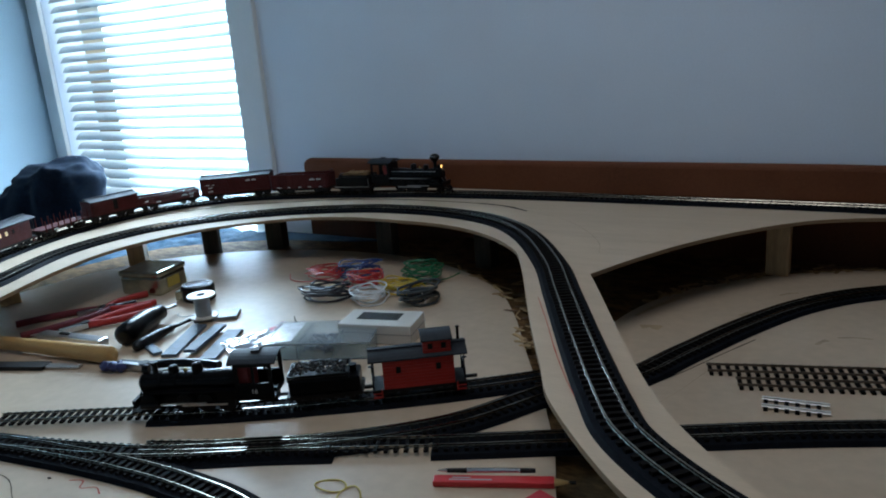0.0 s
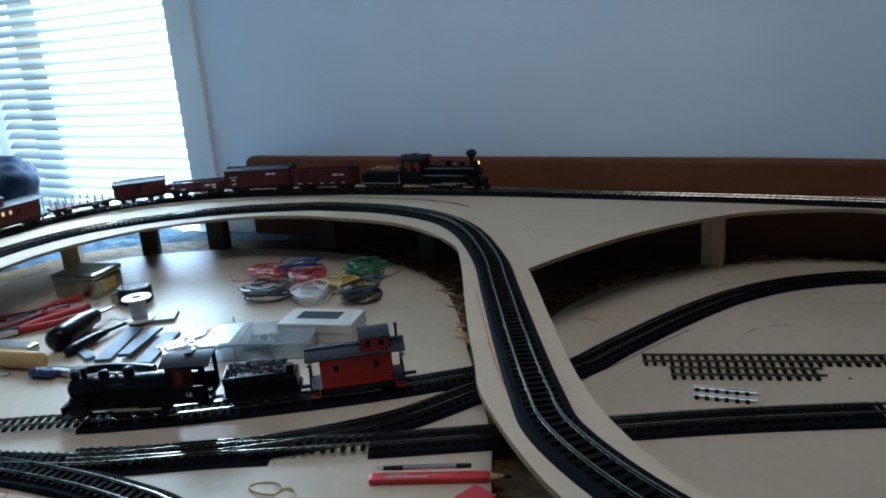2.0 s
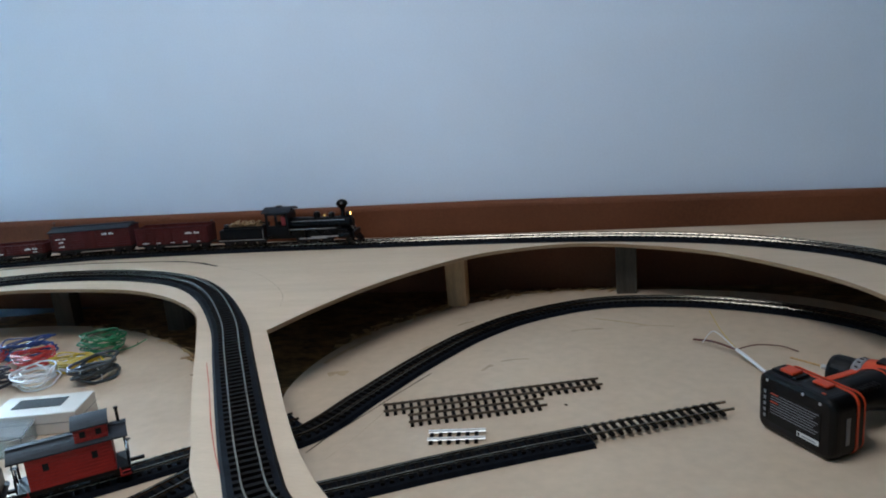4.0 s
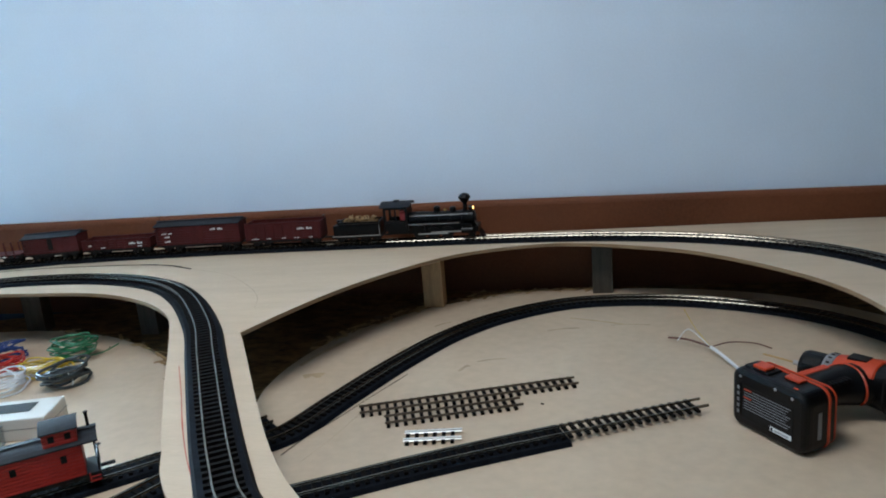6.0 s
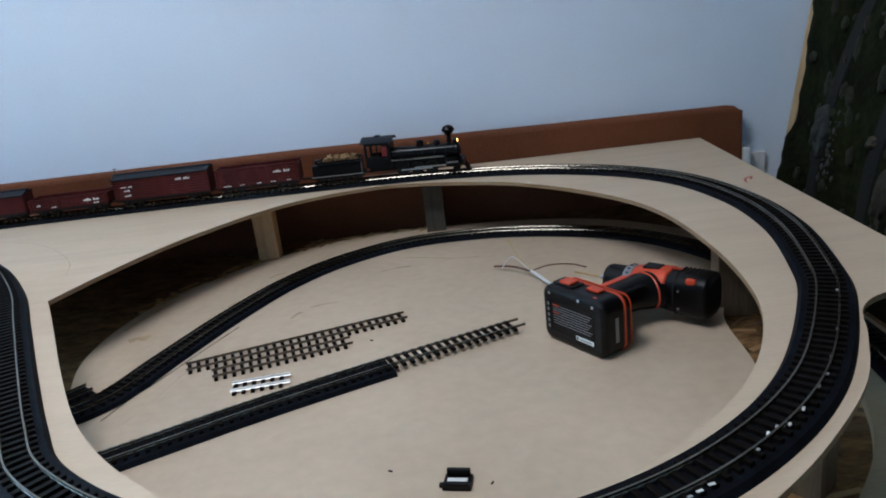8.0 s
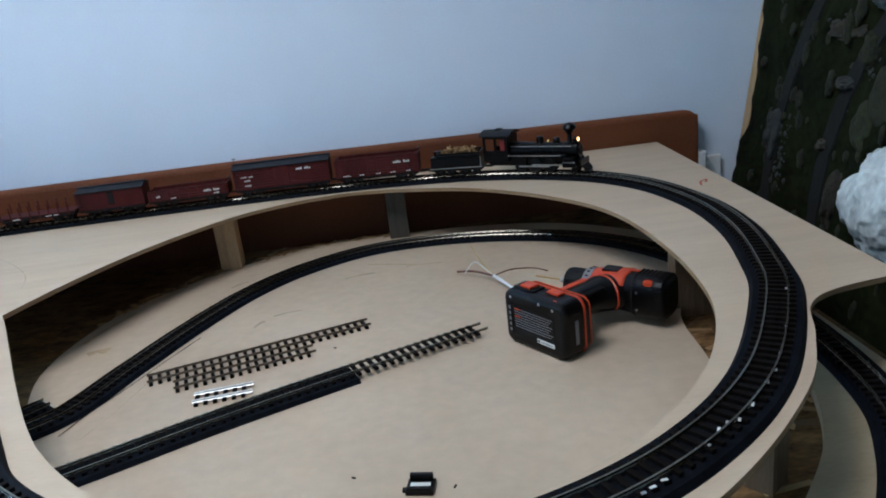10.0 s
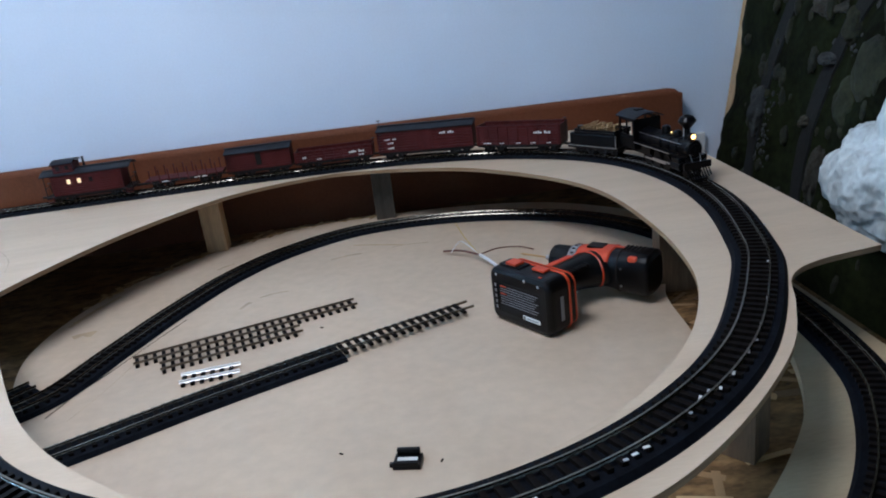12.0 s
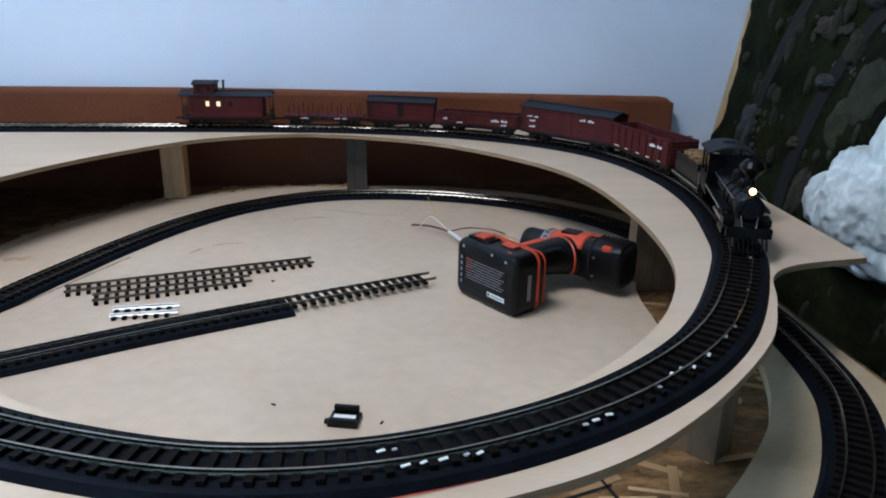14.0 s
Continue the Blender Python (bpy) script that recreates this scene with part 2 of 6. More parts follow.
class Line:
    """A track's centre line, by its length."""

    def __init__(self, points, n=16):
        self.p = spline(points, n)
        self.s = [0.0]
        for a, b in zip(self.p, self.p[1:]):
            self.s.append(self.s[-1] + (b - a).length)
        self.length = self.s[-1]

    def at(self, s):
        i = int(np.searchsorted(self.s, min(max(s, 1e-6), self.length - 1e-6))) - 1
        f = (s - self.s[i]) / (self.s[i + 1] - self.s[i])
        return self.p[i].lerp(self.p[i + 1], f)

    def way(self, s):
        return (self.at(min(s + 0.006, self.length)) - self.at(max(s - 0.006, 0))).normalized()

    def strip(self, s0, s1, profile, step=0.01):
        """Sweep a closed profile of (aside, up) along the line."""
        bm, n, rings = bmesh.new(), max(2, int((s1 - s0) / step)), []
        for i in range(n + 1):
            s = s0 + (s1 - s0) * i / n
            p, w = self.at(s), self.way(s)
            rings.append([bm.verts.new((p.x + w.y * a, p.y - w.x * a, z)) for a, z in profile])
        k = len(profile)
        for a, b in zip(rings, rings[1:]):
            for j in range(k):
                bm.faces.new((a[j], a[(j + 1) % k], b[(j + 1) % k], b[j]))
        bm.faces.new(rings[0][::-1])
        bm.faces.new(rings[-1])
        bmesh.ops.recalc_face_normals(bm, faces=bm.faces)
        return bm


def slab(outline, holes, z0, z1):
    """A flat board with curved edges and openings."""
    bm = bmesh.new()
    for loop in (outline, *holes):
        vs = [bm.verts.new((p.x, p.y, z1)) for p in loop]
        for a, b in zip(vs, vs[1:] + vs[:1]):
            bm.edges.new((a, b))
    bmesh.ops.triangle_fill(bm, use_beauty=True, use_dissolve=False, edges=bm.edges[:])
    r = bmesh.ops.extrude_face_region(bm, geom=bm.faces[:])
    bmesh.ops.translate(bm, vec=(0, 0, z0 - z1), verts=[v for v in r["geom"] if isinstance(v, bmesh.types.BMVert)])
    bmesh.ops.recalc_face_normals(bm, faces=bm.faces)
    return bm


# ---- room ----
def setting(name, bm, material, label, category):
    return tagged(part(name, bm, material), label, category, kind="structure")


WIN_X0, WIN_X1, WIN_Z0, WIN_Z1 = -1.725, -0.885, -0.08, 1.35
bm = bmesh.new()
for b in ((WALL_L, WIN_X0, FLOOR_Z, CEIL_Z), (WIN_X1, WALL_R, FLOOR_Z, CEIL_Z), (WIN_X0, WIN_X1, FLOOR_Z, WIN_Z0), (WIN_X0, WIN_X1, WIN_Z1, CEIL_Z)):
    box(bm, b[0], b[1], WALL_Y, WALL_Y + 0.12, b[2], b[3])
setting("wall_north", bm, "wall", "pale blue-grey painted wall behind the layout", "wall")
setting("wall_west", bm_box(WALL_L - 0.12, WALL_L, WALL_S, WALL_Y + 0.12, FLOOR_Z, CEIL_Z), "dimmed_wall", "blue-grey side wall by the window, paint darkened for dimmer light", "wall")
# Unseen walls take the darkened paint too, to cut bounced light.
setting("wall_east", bm_box(WALL_R, WALL_R + 0.12, WALL_S, WALL_Y + 0.12, FLOOR_Z, CEIL_Z), "dimmed_wall", "unseen side wall, blue-grey paint darkened to cut bounced light", "wall")
setting("wall_south", bm_box(WALL_L, WALL_R, WALL_S - 0.12, WALL_S, FLOOR_Z, CEIL_Z), "dimmed_wall", "unseen wall behind the viewer, paint darkened to cut bounced light", "wall")
setting("floor", bm_box(WALL_L, WALL_R, WALL_S, WALL_Y, FLOOR_Z - 0.05, FLOOR_Z), "floor", "dark brown carpet floor", "floor")
setting("ceiling", bm_box(WALL_L, WALL_R, WALL_S, WALL_Y, CEIL_Z, CEIL_Z + 0.05), "trim", "plain white ceiling", "ceiling")

# ---- layout boards ----
def drop(x):
    """The deck falls on a gentle grade toward the west."""
    return 0.027 * max(0.0, -0.25 - x)


def graded(bm):
    for v in bm.verts:
        v.co.z -= drop(v.co.x)
    return bm


ZU, ZL = 0.104, 0.0
osb_edge = spline([(-1.0, 0.02, 1), (-0.99, 0.68), (-0.955, 0.83), (-0.92, 0.96), (-0.865, 1.045), (-0.737, 1.133), (-0.615, 1.182), (-0.45, 1.21), (-0.30, 1.26), (-0.20, 1.322, 1), (1.31, 1.322, 1), (1.31, 0.02, 1)], 8, True)
osb = setting("base_board", slab(osb_edge, [], -0.030, -0.012), "osb", "rough strand board base under the layout", "board")
deck_edge = spline([(-0.643, 0.314, 1), (-0.808, 0.446), (-0.939, 0.674), (-0.969, 0.818), (-0.953, 0.984), (-0.856, 1.154), (-0.666, 1.269), (-0.438, 1.313), (-0.25, 1.318, 1), (1.313, 1.318, 1), (1.286, 0.568, 1), (1.210, 0.553), (1.171, 0.526), (1.143, 0.470), (1.097, 0.396), (1.008, 0.309), (0.922, 0.257), (0.8, 0.228), (0.7, 0.236), (0.6, 0.275), (0.507, 0.328), (0.407, 0.433), (0.363, 0.507), (0.300, 0.620), (0.203, 0.804), (0.152, 0.884), (0.069, 0.953), (-0.037, 0.999), (-0.168, 1.012), (-0.308, 1.009), (-0.426, 0.974), (-0.55, 0.866), (-0.596, 0.712), (-0.562, 0.568), (-0.471, 0.39), (-0.371, 0.284, 1)], 8, True)
opening = spline([(0.308, 0.800, 1), (0.340, 0.882), (0.390, 0.985), (0.455, 1.080), (0.530, 1.160), (0.60, 1.198), (0.664, 1.216), (0.723, 1.221), (0.811, 1.198), (0.92, 1.145),
                  (1.003, 1.066), (1.07, 0.968), (1.103, 0.87), (1.112, 0.745), (1.106, 0.630), (1.085, 0.535), (1.035, 0.440), (0.960, 0.363), (0.865, 0.312), (0.785, 0.294),
                  (0.708, 0.305), (0.625, 0.343), (0.563, 0.391), (0.516, 0.440), (0.475, 0.497), (0.421, 0.591), (0.341, 0.740)], 8, True)
deck = setting("upper_deck", graded(slab(deck_edge, [opening], ZU - 0.006, ZU)), "deck", "curved plywood deck raised on short wooden posts", "deck")
# Sides and underside: plywood brown, darkened for the shadow along the edge.
deck.data.materials.append(M["shaded_ply_edge"])
for p in deck.data.polygons:
    p.material_index = 0 if p.normal.z > 0.5 else 1
lower_l = spline([(-0.88, 0.06, 1), (-0.845, 0.66), (-0.80, 0.85), (-0.72, 0.955), (-0.60, 1.037), (-0.48, 1.083), (-0.36, 1.106), (-0.22, 1.108), (-0.08, 1.072), (0.06, 0.985), (0.147, 0.882), (0.227, 0.755),
                  (0.262, 0.70), (0.293, 0.657, 1), (0.366, 0.530, 1), (0.402, 0.446), (0.43, 0.38, 1), (0.60, 0.06, 1)], 8, True)
setting("lower_board_west", slab(lower_l, [], -0.012, ZL), "board", "smooth tan board with a curved edge", "board")
lower_r = spline([(0.500, 0.445, 1), (0.455, 0.505), (0.405, 0.590), (0.350, 0.70), (0.312, 0.81), (0.308, 0.89), (0.322, 0.965), (0.345, 1.025), (0.375, 1.077), (0.42, 1.128), (0.47, 1.178), (0.535, 1.220), (0.61, 1.258), (0.70, 1.272),
                  (0.90, 1.268), (1.08, 1.215), (1.20, 1.11), (1.292, 0.98, 1), (1.290, 0.86, 1), (1.18, 0.84, 1), (1.136, 0.749), (1.120, 0.62), (1.075, 0.52), (0.985, 0.425), (0.85, 0.375), (0.66, 0.385)], 8, True)
setting("lower_board_east", slab(lower_r, [], -0.012, ZL), "board", "smooth tan oval board with scuff marks", "board")
lower_s = spline([(1.289, 0.857, 1), (1.289, 0.12, 1), (0.86, 0.12, 1), (0.95, 0.268), (1.004, 0.310), (1.070, 0.370), (1.113, 0.415), (1.150, 0.462), (1.180, 0.52), (1.205, 0.60), (1.218, 0.72), (1.215, 0.857, 1)], 8, True)
setting("lower_board_side", slab(lower_s, [], -0.012, ZL), "side_board", "tan board strip under the outer lower track", "board")

# ---- tracks ----
TIE_STEP = 0.0107
MAIN = [(-0.715, 0.463), (-0.804, 0.615), (-0.865, 0.787), (-0.868, 0.935), (-0.81, 1.067), (-0.697, 1.154), (-0.529, 1.202), (-0.338, 1.222), (-0.12, 1.243), (0.1, 1.256), (0.35, 1.26), (0.6, 1.26), (0.8, 1.245), (0.97, 1.2), (1.1, 1.122), (1.18, 1.02), (1.214, 0.89), (1.212, 0.76), (1.183, 0.634), (1.15, 0.547), (1.067, 0.4135), (0.967, 0.3265), (0.8515, 0.278), (0.746, 0.271), (0.646, 0.2985), (0.563, 0.34), (0.487, 0.4), (0.445, 0.461), (0.385, 0.565), (0.308, 0.7035), (0.2385, 0.8265), (0.14, 0.96), (0.045, 1.038), (-0.08, 1.078), (-0.21, 1.082), (-0.346, 1.062), (-0.469, 1.022), (-0.598, 0.937), (-0.68, 0.815), (-0.68, 0.648), (-0.587, 0.467)]
main = Line(MAIN)


def tie_mesh():
    bm = bmesh.new()
    box(bm, -0.0022, 0.0022, -0.0160, 0.0160, 0, 0.0032)
    me = bpy.data.meshes.new("tie")
    bm.to_mesh(me)
    bm.free()
    me.materials.append(M["tie"])
    return me


TIE = tie_mesh()


def track(name, line, s0, s1, z, label, bed=(None, None), singles=0, start=0.0, group="", fit=lambda bm: bm, metal="rail", wide=1.0):
    """Roadbed, two rails and ties along a line; `singles` ties from `start` on are pieces of their own, the others joined."""
    t = thing(name, label, "model track", group)
    b0, b1 = bed
    h = 0.0
    if b0 is not None:
        h = 0.005
        part("roadbed", fit(line.strip(b0, b1, [(-0.0250, z), (-0.0215, z + h), (0.0215, z + h), (0.0250, z)])), "bed", t)
    zt = z + h + 0.0032
    for a in (-0.0093, 0.0093):
        part("rail", fit(line.strip(s0, s1, [(a - 0.0012 * wide, zt - 0.0004), (a - 0.0005 * wide, zt + 0.0006), (a - 0.0007 * wide, zt + 0.0024), (a + 0.0007 * wide, zt + 0.0024), (a + 0.0005 * wide, zt + 0.0006), (a + 0.0012 * wide, zt - 0.0004)], 0.008)), metal, t)
    rest = bmesh.new()
    k, n = 0, int((s1 - s0) / TIE_STEP)
    for i in range(n):
        s = s0 + 0.004 + i * TIE_STEP
        p, w = line.at(s), line.way(s)
        m = Matrix.Translation((p.x, p.y, z + h - (drop(p.x) if fit is graded else 0))) @ Matrix.Rotation(math.atan2(w.y, w.x) + random.uniform(-0.02, 0.02), 4, "Z")
        if s >= start and k < singles:
            ob = new("tie", TIE)
            ob.parent = t
            ob.matrix_basis = m
            k += 1
        else:
            box(rest, -0.0022, 0.0022, -0.0160, 0.0160, 0, 0.0032, m=m)
    if len(rest.verts):
        tagged(part("tie_run", rest, "tie", t), kind="stuff")
    else:
        rest.free()
    return t


track("main_track", main, 0, main.length, ZU, "curved model track on black foam roadbed on the upper deck", (0, main.length), 300, 1.75, fit=graded)
LOW = Line([(0.18, 0.60), (0.30, 0.655), (0.384, 0.705), (0.432, 0.812), (0.482, 0.927), (0.546, 1.042), (0.630, 1.130), (0.75, 1.190), (0.90, 1.190), (1.04, 1.143), (1.14, 1.07), (1.21, 0.96), (1.248, 0.82),
            (1.255, 0.66), (1.239, 0.515), (1.205, 0.430), (1.150, 0.349), (1.082, 0.285), (0.98, 0.21)])
track("lower_curve_track", LOW, 0.12, LOW.length, 0.0004, "dark curved model track on foam roadbed on the lower board", (0.12, LOW.length), 110, 0.12)
SID = Line([(-0.23, 0.268), (-0.043, 0.325), (0.099, 0.400), (0.242, 0.472), (0.376, 0.543), (0.485, 0.600), (0.585, 0.652), (0.725, 0.716), (0.893, 0.787)])
sid = track("siding_track", SID, 0.0, SID.length, 0.0002, "long straight model siding, bare of roadbed at its end", (0.523, 1.06), 118, 0.0, metal="rail")
part("roadbed", SID.strip(0.0, 0.419, [(-0.0262, 0.0001), (-0.022, 0.0015), (0.022, 0.0015), (0.0262, 0.0001)]), "bed", sid)
SPUR = Line([(-0.285, 0.302), (-0.155, 0.373), (-0.03, 0.440), (0.11, 0.531), (0.201, 0.597), (0.30, 0.680), (0.36, 0.742)])
track("engine_spur_track", SPUR, 0.0, SPUR.length, 0.0003, "straight model track on foam roadbed under a parked engine", (0.20, SPUR.length), 60, 0.0)
TURN = Line([(-0.10, 0.308), (0.036, 0.372), (0.146, 0.437), (0.242, 0.522), (0.300, 0.615), (0.345, 0.69)])
track("turnout_track", TURN, 0.06, TURN.length, 0.0006, "diverging model turnout track with dark ties", (0.16, TURN.length), 50, 0.0)
BACK = Line([(-0.36, 0.215), (-0.25, 0.262), (-0.124, 0.288), (-0.012, 0.303), (0.068, 0.306), (0.132, 0.302), (0.22, 0.28)])
track("curved_lead_track", BACK, 0.0, BACK.length, 0.0008, "curved model track with bright rails on dark foam roadbed", (0.0, BACK.length), 50, 0.0)


def loose(a, b, label, metal="old_rail", wide=1.0):
    ln = Line([a, ((a[0] + b[0]) / 2, (a[1] + b[1]) / 2), b])
    return track("loose_track", ln, 0.0, ln.length, 0.0002, label, (None, None), 40, 0.0, "loose track pieces", metal=metal, wide=wide)


loose((0.467, 0.776), (0.743, 0.863), "long loose length of model track lying on the board")
loose((0.507, 0.749), (0.674, 0.801), "shorter loose length of model track lying on the board")
# Rails whitened and doubled in width to stand for their bright glint.
loose((0.541, 0.708), (0.609, 0.716), "short loose track offcut, rails whitened for their glint", "glint_rail", 2.0)


# ---- window ----
win = thing("window_1", "bright window with white horizontal blinds lowered", "window", kind="structure")
bm = bmesh.new()
for b in ((WIN_X1, WIN_X1 + 0.094, WIN_Z0 - 0.07, WIN_Z1 + 0.07), (WIN_X0 - 0.06, WIN_X0, WIN_Z0 - 0.07, WIN_Z1 + 0.07), (WIN_X0, WIN_X1, WIN_Z1, WIN_Z1 + 0.07)):
    box(bm, b[0], b[1], WALL_Y - 0.016, WALL_Y - 0.0005, b[2], b[3], bevel=0.003)
part("window_frame", bm, "trim", win)
part("window_sill", bm_box(WIN_X0 - 0.07, WIN_X1 + 0.10, WALL_Y - 0.05, WALL_Y + 0.03, WIN_Z0 - 0.025, WIN_Z0, bevel=0.003), "trim", win)
part("head_rail", bm_box(WIN_X0 + 0.004, WIN_X1 - 0.004, WALL_Y + 0.012, WALL_Y + 0.052, WIN_Z1 - 0.04, WIN_Z1 - 0.002, bevel=0.002), "trim", win)
me = bpy.data.meshes.new("slat")
bm = bmesh.new()
n = 6
prev = None
for k in range(n + 1):
    u = k / n - 0.5
    a = bm.verts.new((WIN_X0 + 0.006, u * 0.035, 0.004 * (1 - 4 * u * u)))
    b = bm.verts.new((WIN_X1 - 0.006, u * 0.035, 0.004 * (1 - 4 * u * u)))
    if prev:
        bm.faces.new((prev[0], prev[1], b, a))
    prev = (a, b)
r = bmesh.ops.extrude_face_region(bm, geom=bm.faces[:])
bmesh.ops.translate(bm, vec=(0, 0, -0.0006), verts=[v for v in r["geom"] if isinstance(v, bmesh.types.BMVert)])
bmesh.ops.recalc_face_normals(bm, faces=bm.faces)
bm.to_mesh(me)
bm.free()
me.materials.append(M["slat"])
for k in range(44):
    ob = new("slat", me)
    ob.parent = win
    ob.matrix_basis = pose(0, WALL_Y + 0.034, WIN_Z0 + 0.02 + k * 0.0313, 42 + random.uniform(-2, 2), 0, 0)
setting("backdrop", bm_box(-3.2, 0.6, 2.6, 2.62, -1.2, 3.2), mat("outdoor_glow", (0.85, 0.95, 1.0), 0.9, vary=0.0, bump=0.0, emit=3.2), "bright overcast sky outside the window", "sky")

# ---- headboard, posts ----
hb = thing("headboard", "long brown panel with a rounded top edge standing against the wall", "headboard")
def headboard_top(x):
    return 0.1665 - 0.0105 * min(1.0, max(0.0, (x - 0.55) / 0.80))


HB = (-0.660, -0.655, -0.645, -0.2, 0.3, 0.55, 0.9, 1.2, 1.372, 1.386, 1.393)
bm = bmesh.new()
rings = []
for x in HB:
    rings.append([bm.verts.new((x, y, z)) for y, z in ((1.324, FLOOR_Z + 0.02), (1.324, headboard_top(x) - 0.0185), (1.350, headboard_top(x) - 0.0185), (1.350, FLOOR_Z + 0.02))])
for a, b in zip(rings, rings[1:]):
    for j in range(4):
        bm.faces.new((a[j], a[(j + 1) % 4], b[(j + 1) % 4], b[j]))
bm.faces.new(rings[0])
bm.faces.new(rings[-1][::-1])
bmesh.ops.recalc_face_normals(bm, faces=bm.faces)
part("panel", bm, "brown", hb)
bm = bmesh.new()
rings = []
for x in HB:
    e = min(x - HB[0], HB[-1] - x)
    h = headboard_top(x) - 0.1665 - 0.008 * max(0.0, 1 - e / 0.016) ** 2
    rings.append([bm.verts.new((x, y, z + (h if z > 0.15 else headboard_top(x) - 0.1665))) for y, z in ((1.324, 0.1480), (1.324, 0.157), (1.3255, 0.1615), (1.3285, 0.1648), (1.333, 0.1665), (1.342, 0.1665), (1.347, 0.164), (1.350, 0.158), (1.350, 0.1480))])
for a, b in zip(rings, rings[1:]):
    for j in range(9):
        bm.faces.new((a[j], a[(j + 1) % 9], b[(j + 1) % 9], b[j]))
bm.faces.new(rings[0])
bm.faces.new(rings[-1][::-1])
bmesh.ops.recalc_face_normals(bm, faces=bm.faces)
part("top_roll", bm, "brown", hb)
part("end_cap", bm_box(1.3932, 1.3985, 1.3255, 1.3485, FLOOR_Z + 0.02, 0.146, bevel=0.002), "brown", hb)


def post(x, y, w, d, turn, material, label, z0=-0.012, z1=ZU - 0.0062):
    p = tagged(part("deck_post", bm_box(-w / 2, w / 2, -d / 2, d / 2, z0, z1 - drop(x - 0.03) - (0.001 if x < -0.3 else 0), bevel=0.0008), material), label, "post", "posts under the deck")
    p.matrix_basis = pose(x, y, 0, 0, 0, turn)


PALE, DARK = "short pale pine post under the plywood deck", "short dark grey post under the plywood deck"
post(0.492, 1.208, 0.036, 0.034, 0, "pine", PALE, 0.0)
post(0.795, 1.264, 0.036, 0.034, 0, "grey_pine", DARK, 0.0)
post(1.172, 0.793, 0.060, 0.036, -6, "stained_pine", "broad brown-stained post beside the drill")
post(-0.785, 0.885, 0.036, 0.036, 40, "pine", PALE)
post(-0.80, 0.60, 0.036, 0.036, 70, "pine", PALE)
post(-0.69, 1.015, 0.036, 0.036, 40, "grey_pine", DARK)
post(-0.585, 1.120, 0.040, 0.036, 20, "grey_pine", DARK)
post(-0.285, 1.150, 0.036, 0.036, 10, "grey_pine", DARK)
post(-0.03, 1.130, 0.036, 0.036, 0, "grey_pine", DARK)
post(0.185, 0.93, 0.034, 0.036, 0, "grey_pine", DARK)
post(1.080, 0.446, 0.030, 0.045, 40, "stained_pine", "short brown-stained post under the plywood deck")

# the bed that carries the base board
bed = thing("bed", "low bed with a rumpled blue-grey quilt under the layout", "bed")
part("mattress", bm_box(-1.78, 1.28, 0.03, 1.318, FLOOR_Z + 0.22, -0.062, bevel=0.03), "cream", bed)
part("bed_base", bm_box(-1.77, 1.27, 0.04, 1.31, FLOOR_Z, FLOOR_Z + 0.2195, bevel=0.004), "stained_pine", bed)
bm = bmesh.new()
bmesh.ops.create_grid(bm, x_segments=150, y_segments=110, size=0.5)
for v in bm.verts:
    x, y = -1.785 + (v.co.x + 0.5) * 0.98, 0.028 + (v.co.y + 0.5) * 1.29
    under = min(1.0, max(0.0, (-0.80 - x) / 0.12 + max(0.0, (y - 1.0) / 0.2)))
    fold = abs(noise.noise(Vector((x * 9, y * 14, 1.0)))) * 0.016 + 0.010 * noise.fractal(Vector((x * 22, y * 26, 5)), 1.0, 2.0, 3)
    v.co = Vector((x, y, -0.050 + under * (0.008 + max(-0.006, fold))))
r = bmesh.ops.extrude_face_region(bm, geom=bm.faces[:])
bmesh.ops.translate(bm, vec=(0, 0, -0.008), verts=[v for v in r["geom"] if isinstance(v, bmesh.types.BMVert)])
part("quilt", bm, "quilt", bed, "rumpled blue-grey quilt", smooth=True)
part("blanket", bm_box(-0.80, 1.28, 0.03, 1.318, -0.0615, -0.0305, bevel=0.006), "quilt", bed)

# ---- marks on the boards ----
def ribbon(name, points, w, z, material, parent=None, n=6):
    """A drawn line, a hair's breadth proud of its board."""
    pts, bm, prev = spline(points, n), bmesh.new(), None
    for i, p in enumerate(pts):
        d = (pts[min(i + 1, len(pts) - 1)] - pts[max(i - 1, 0)]).normalized()
        h = w / 2 * (0.6 + 0.8 * abs(noise.noise(Vector((p.x * 60, p.y * 60, 3)))))
        a, b = bm.verts.new((p.x + d.y * h, p.y - d.x * h, z)), bm.verts.new((p.x - d.y * h, p.y + d.x * h, z))
        if prev:
            bm.faces.new((prev[0], a, b, prev[1]))
        prev = (a, b)
    return part(name, graded(bm) if z > 0.05 else bm, material, parent)


east = bpy.data.objects["lower_board_east"]
west = bpy.data.objects["lower_board_west"]
ribbon("pencil_line", [(0.402, 0.668), (0.418, 0.712), (0.442, 0.760), (0.472, 0.826), (0.505, 0.895)], 0.0022, 0.0004, "ink", east)
ribbon("pencil_line", [(0.431, 0.654), (0.450, 0.706), (0.465, 0.761), (0.480, 0.815)], 0.0010, 0.0004, "scuff", east)
ribbon("stain", [(0.350, 0.889), (0.362, 0.896), (0.378, 0.893)], 0.016, 0.0004, "stain", east)
ribbon("stain", [(0.330, 0.93), (0.345, 0.975), (0.372, 1.03)], 0.012, 0.0004, "stain", east)
ribbon("stain", [(0.735, 1.118), (0.775, 1.103), (0.82, 1.083)], 0.006, 0.0004, "stain", east)
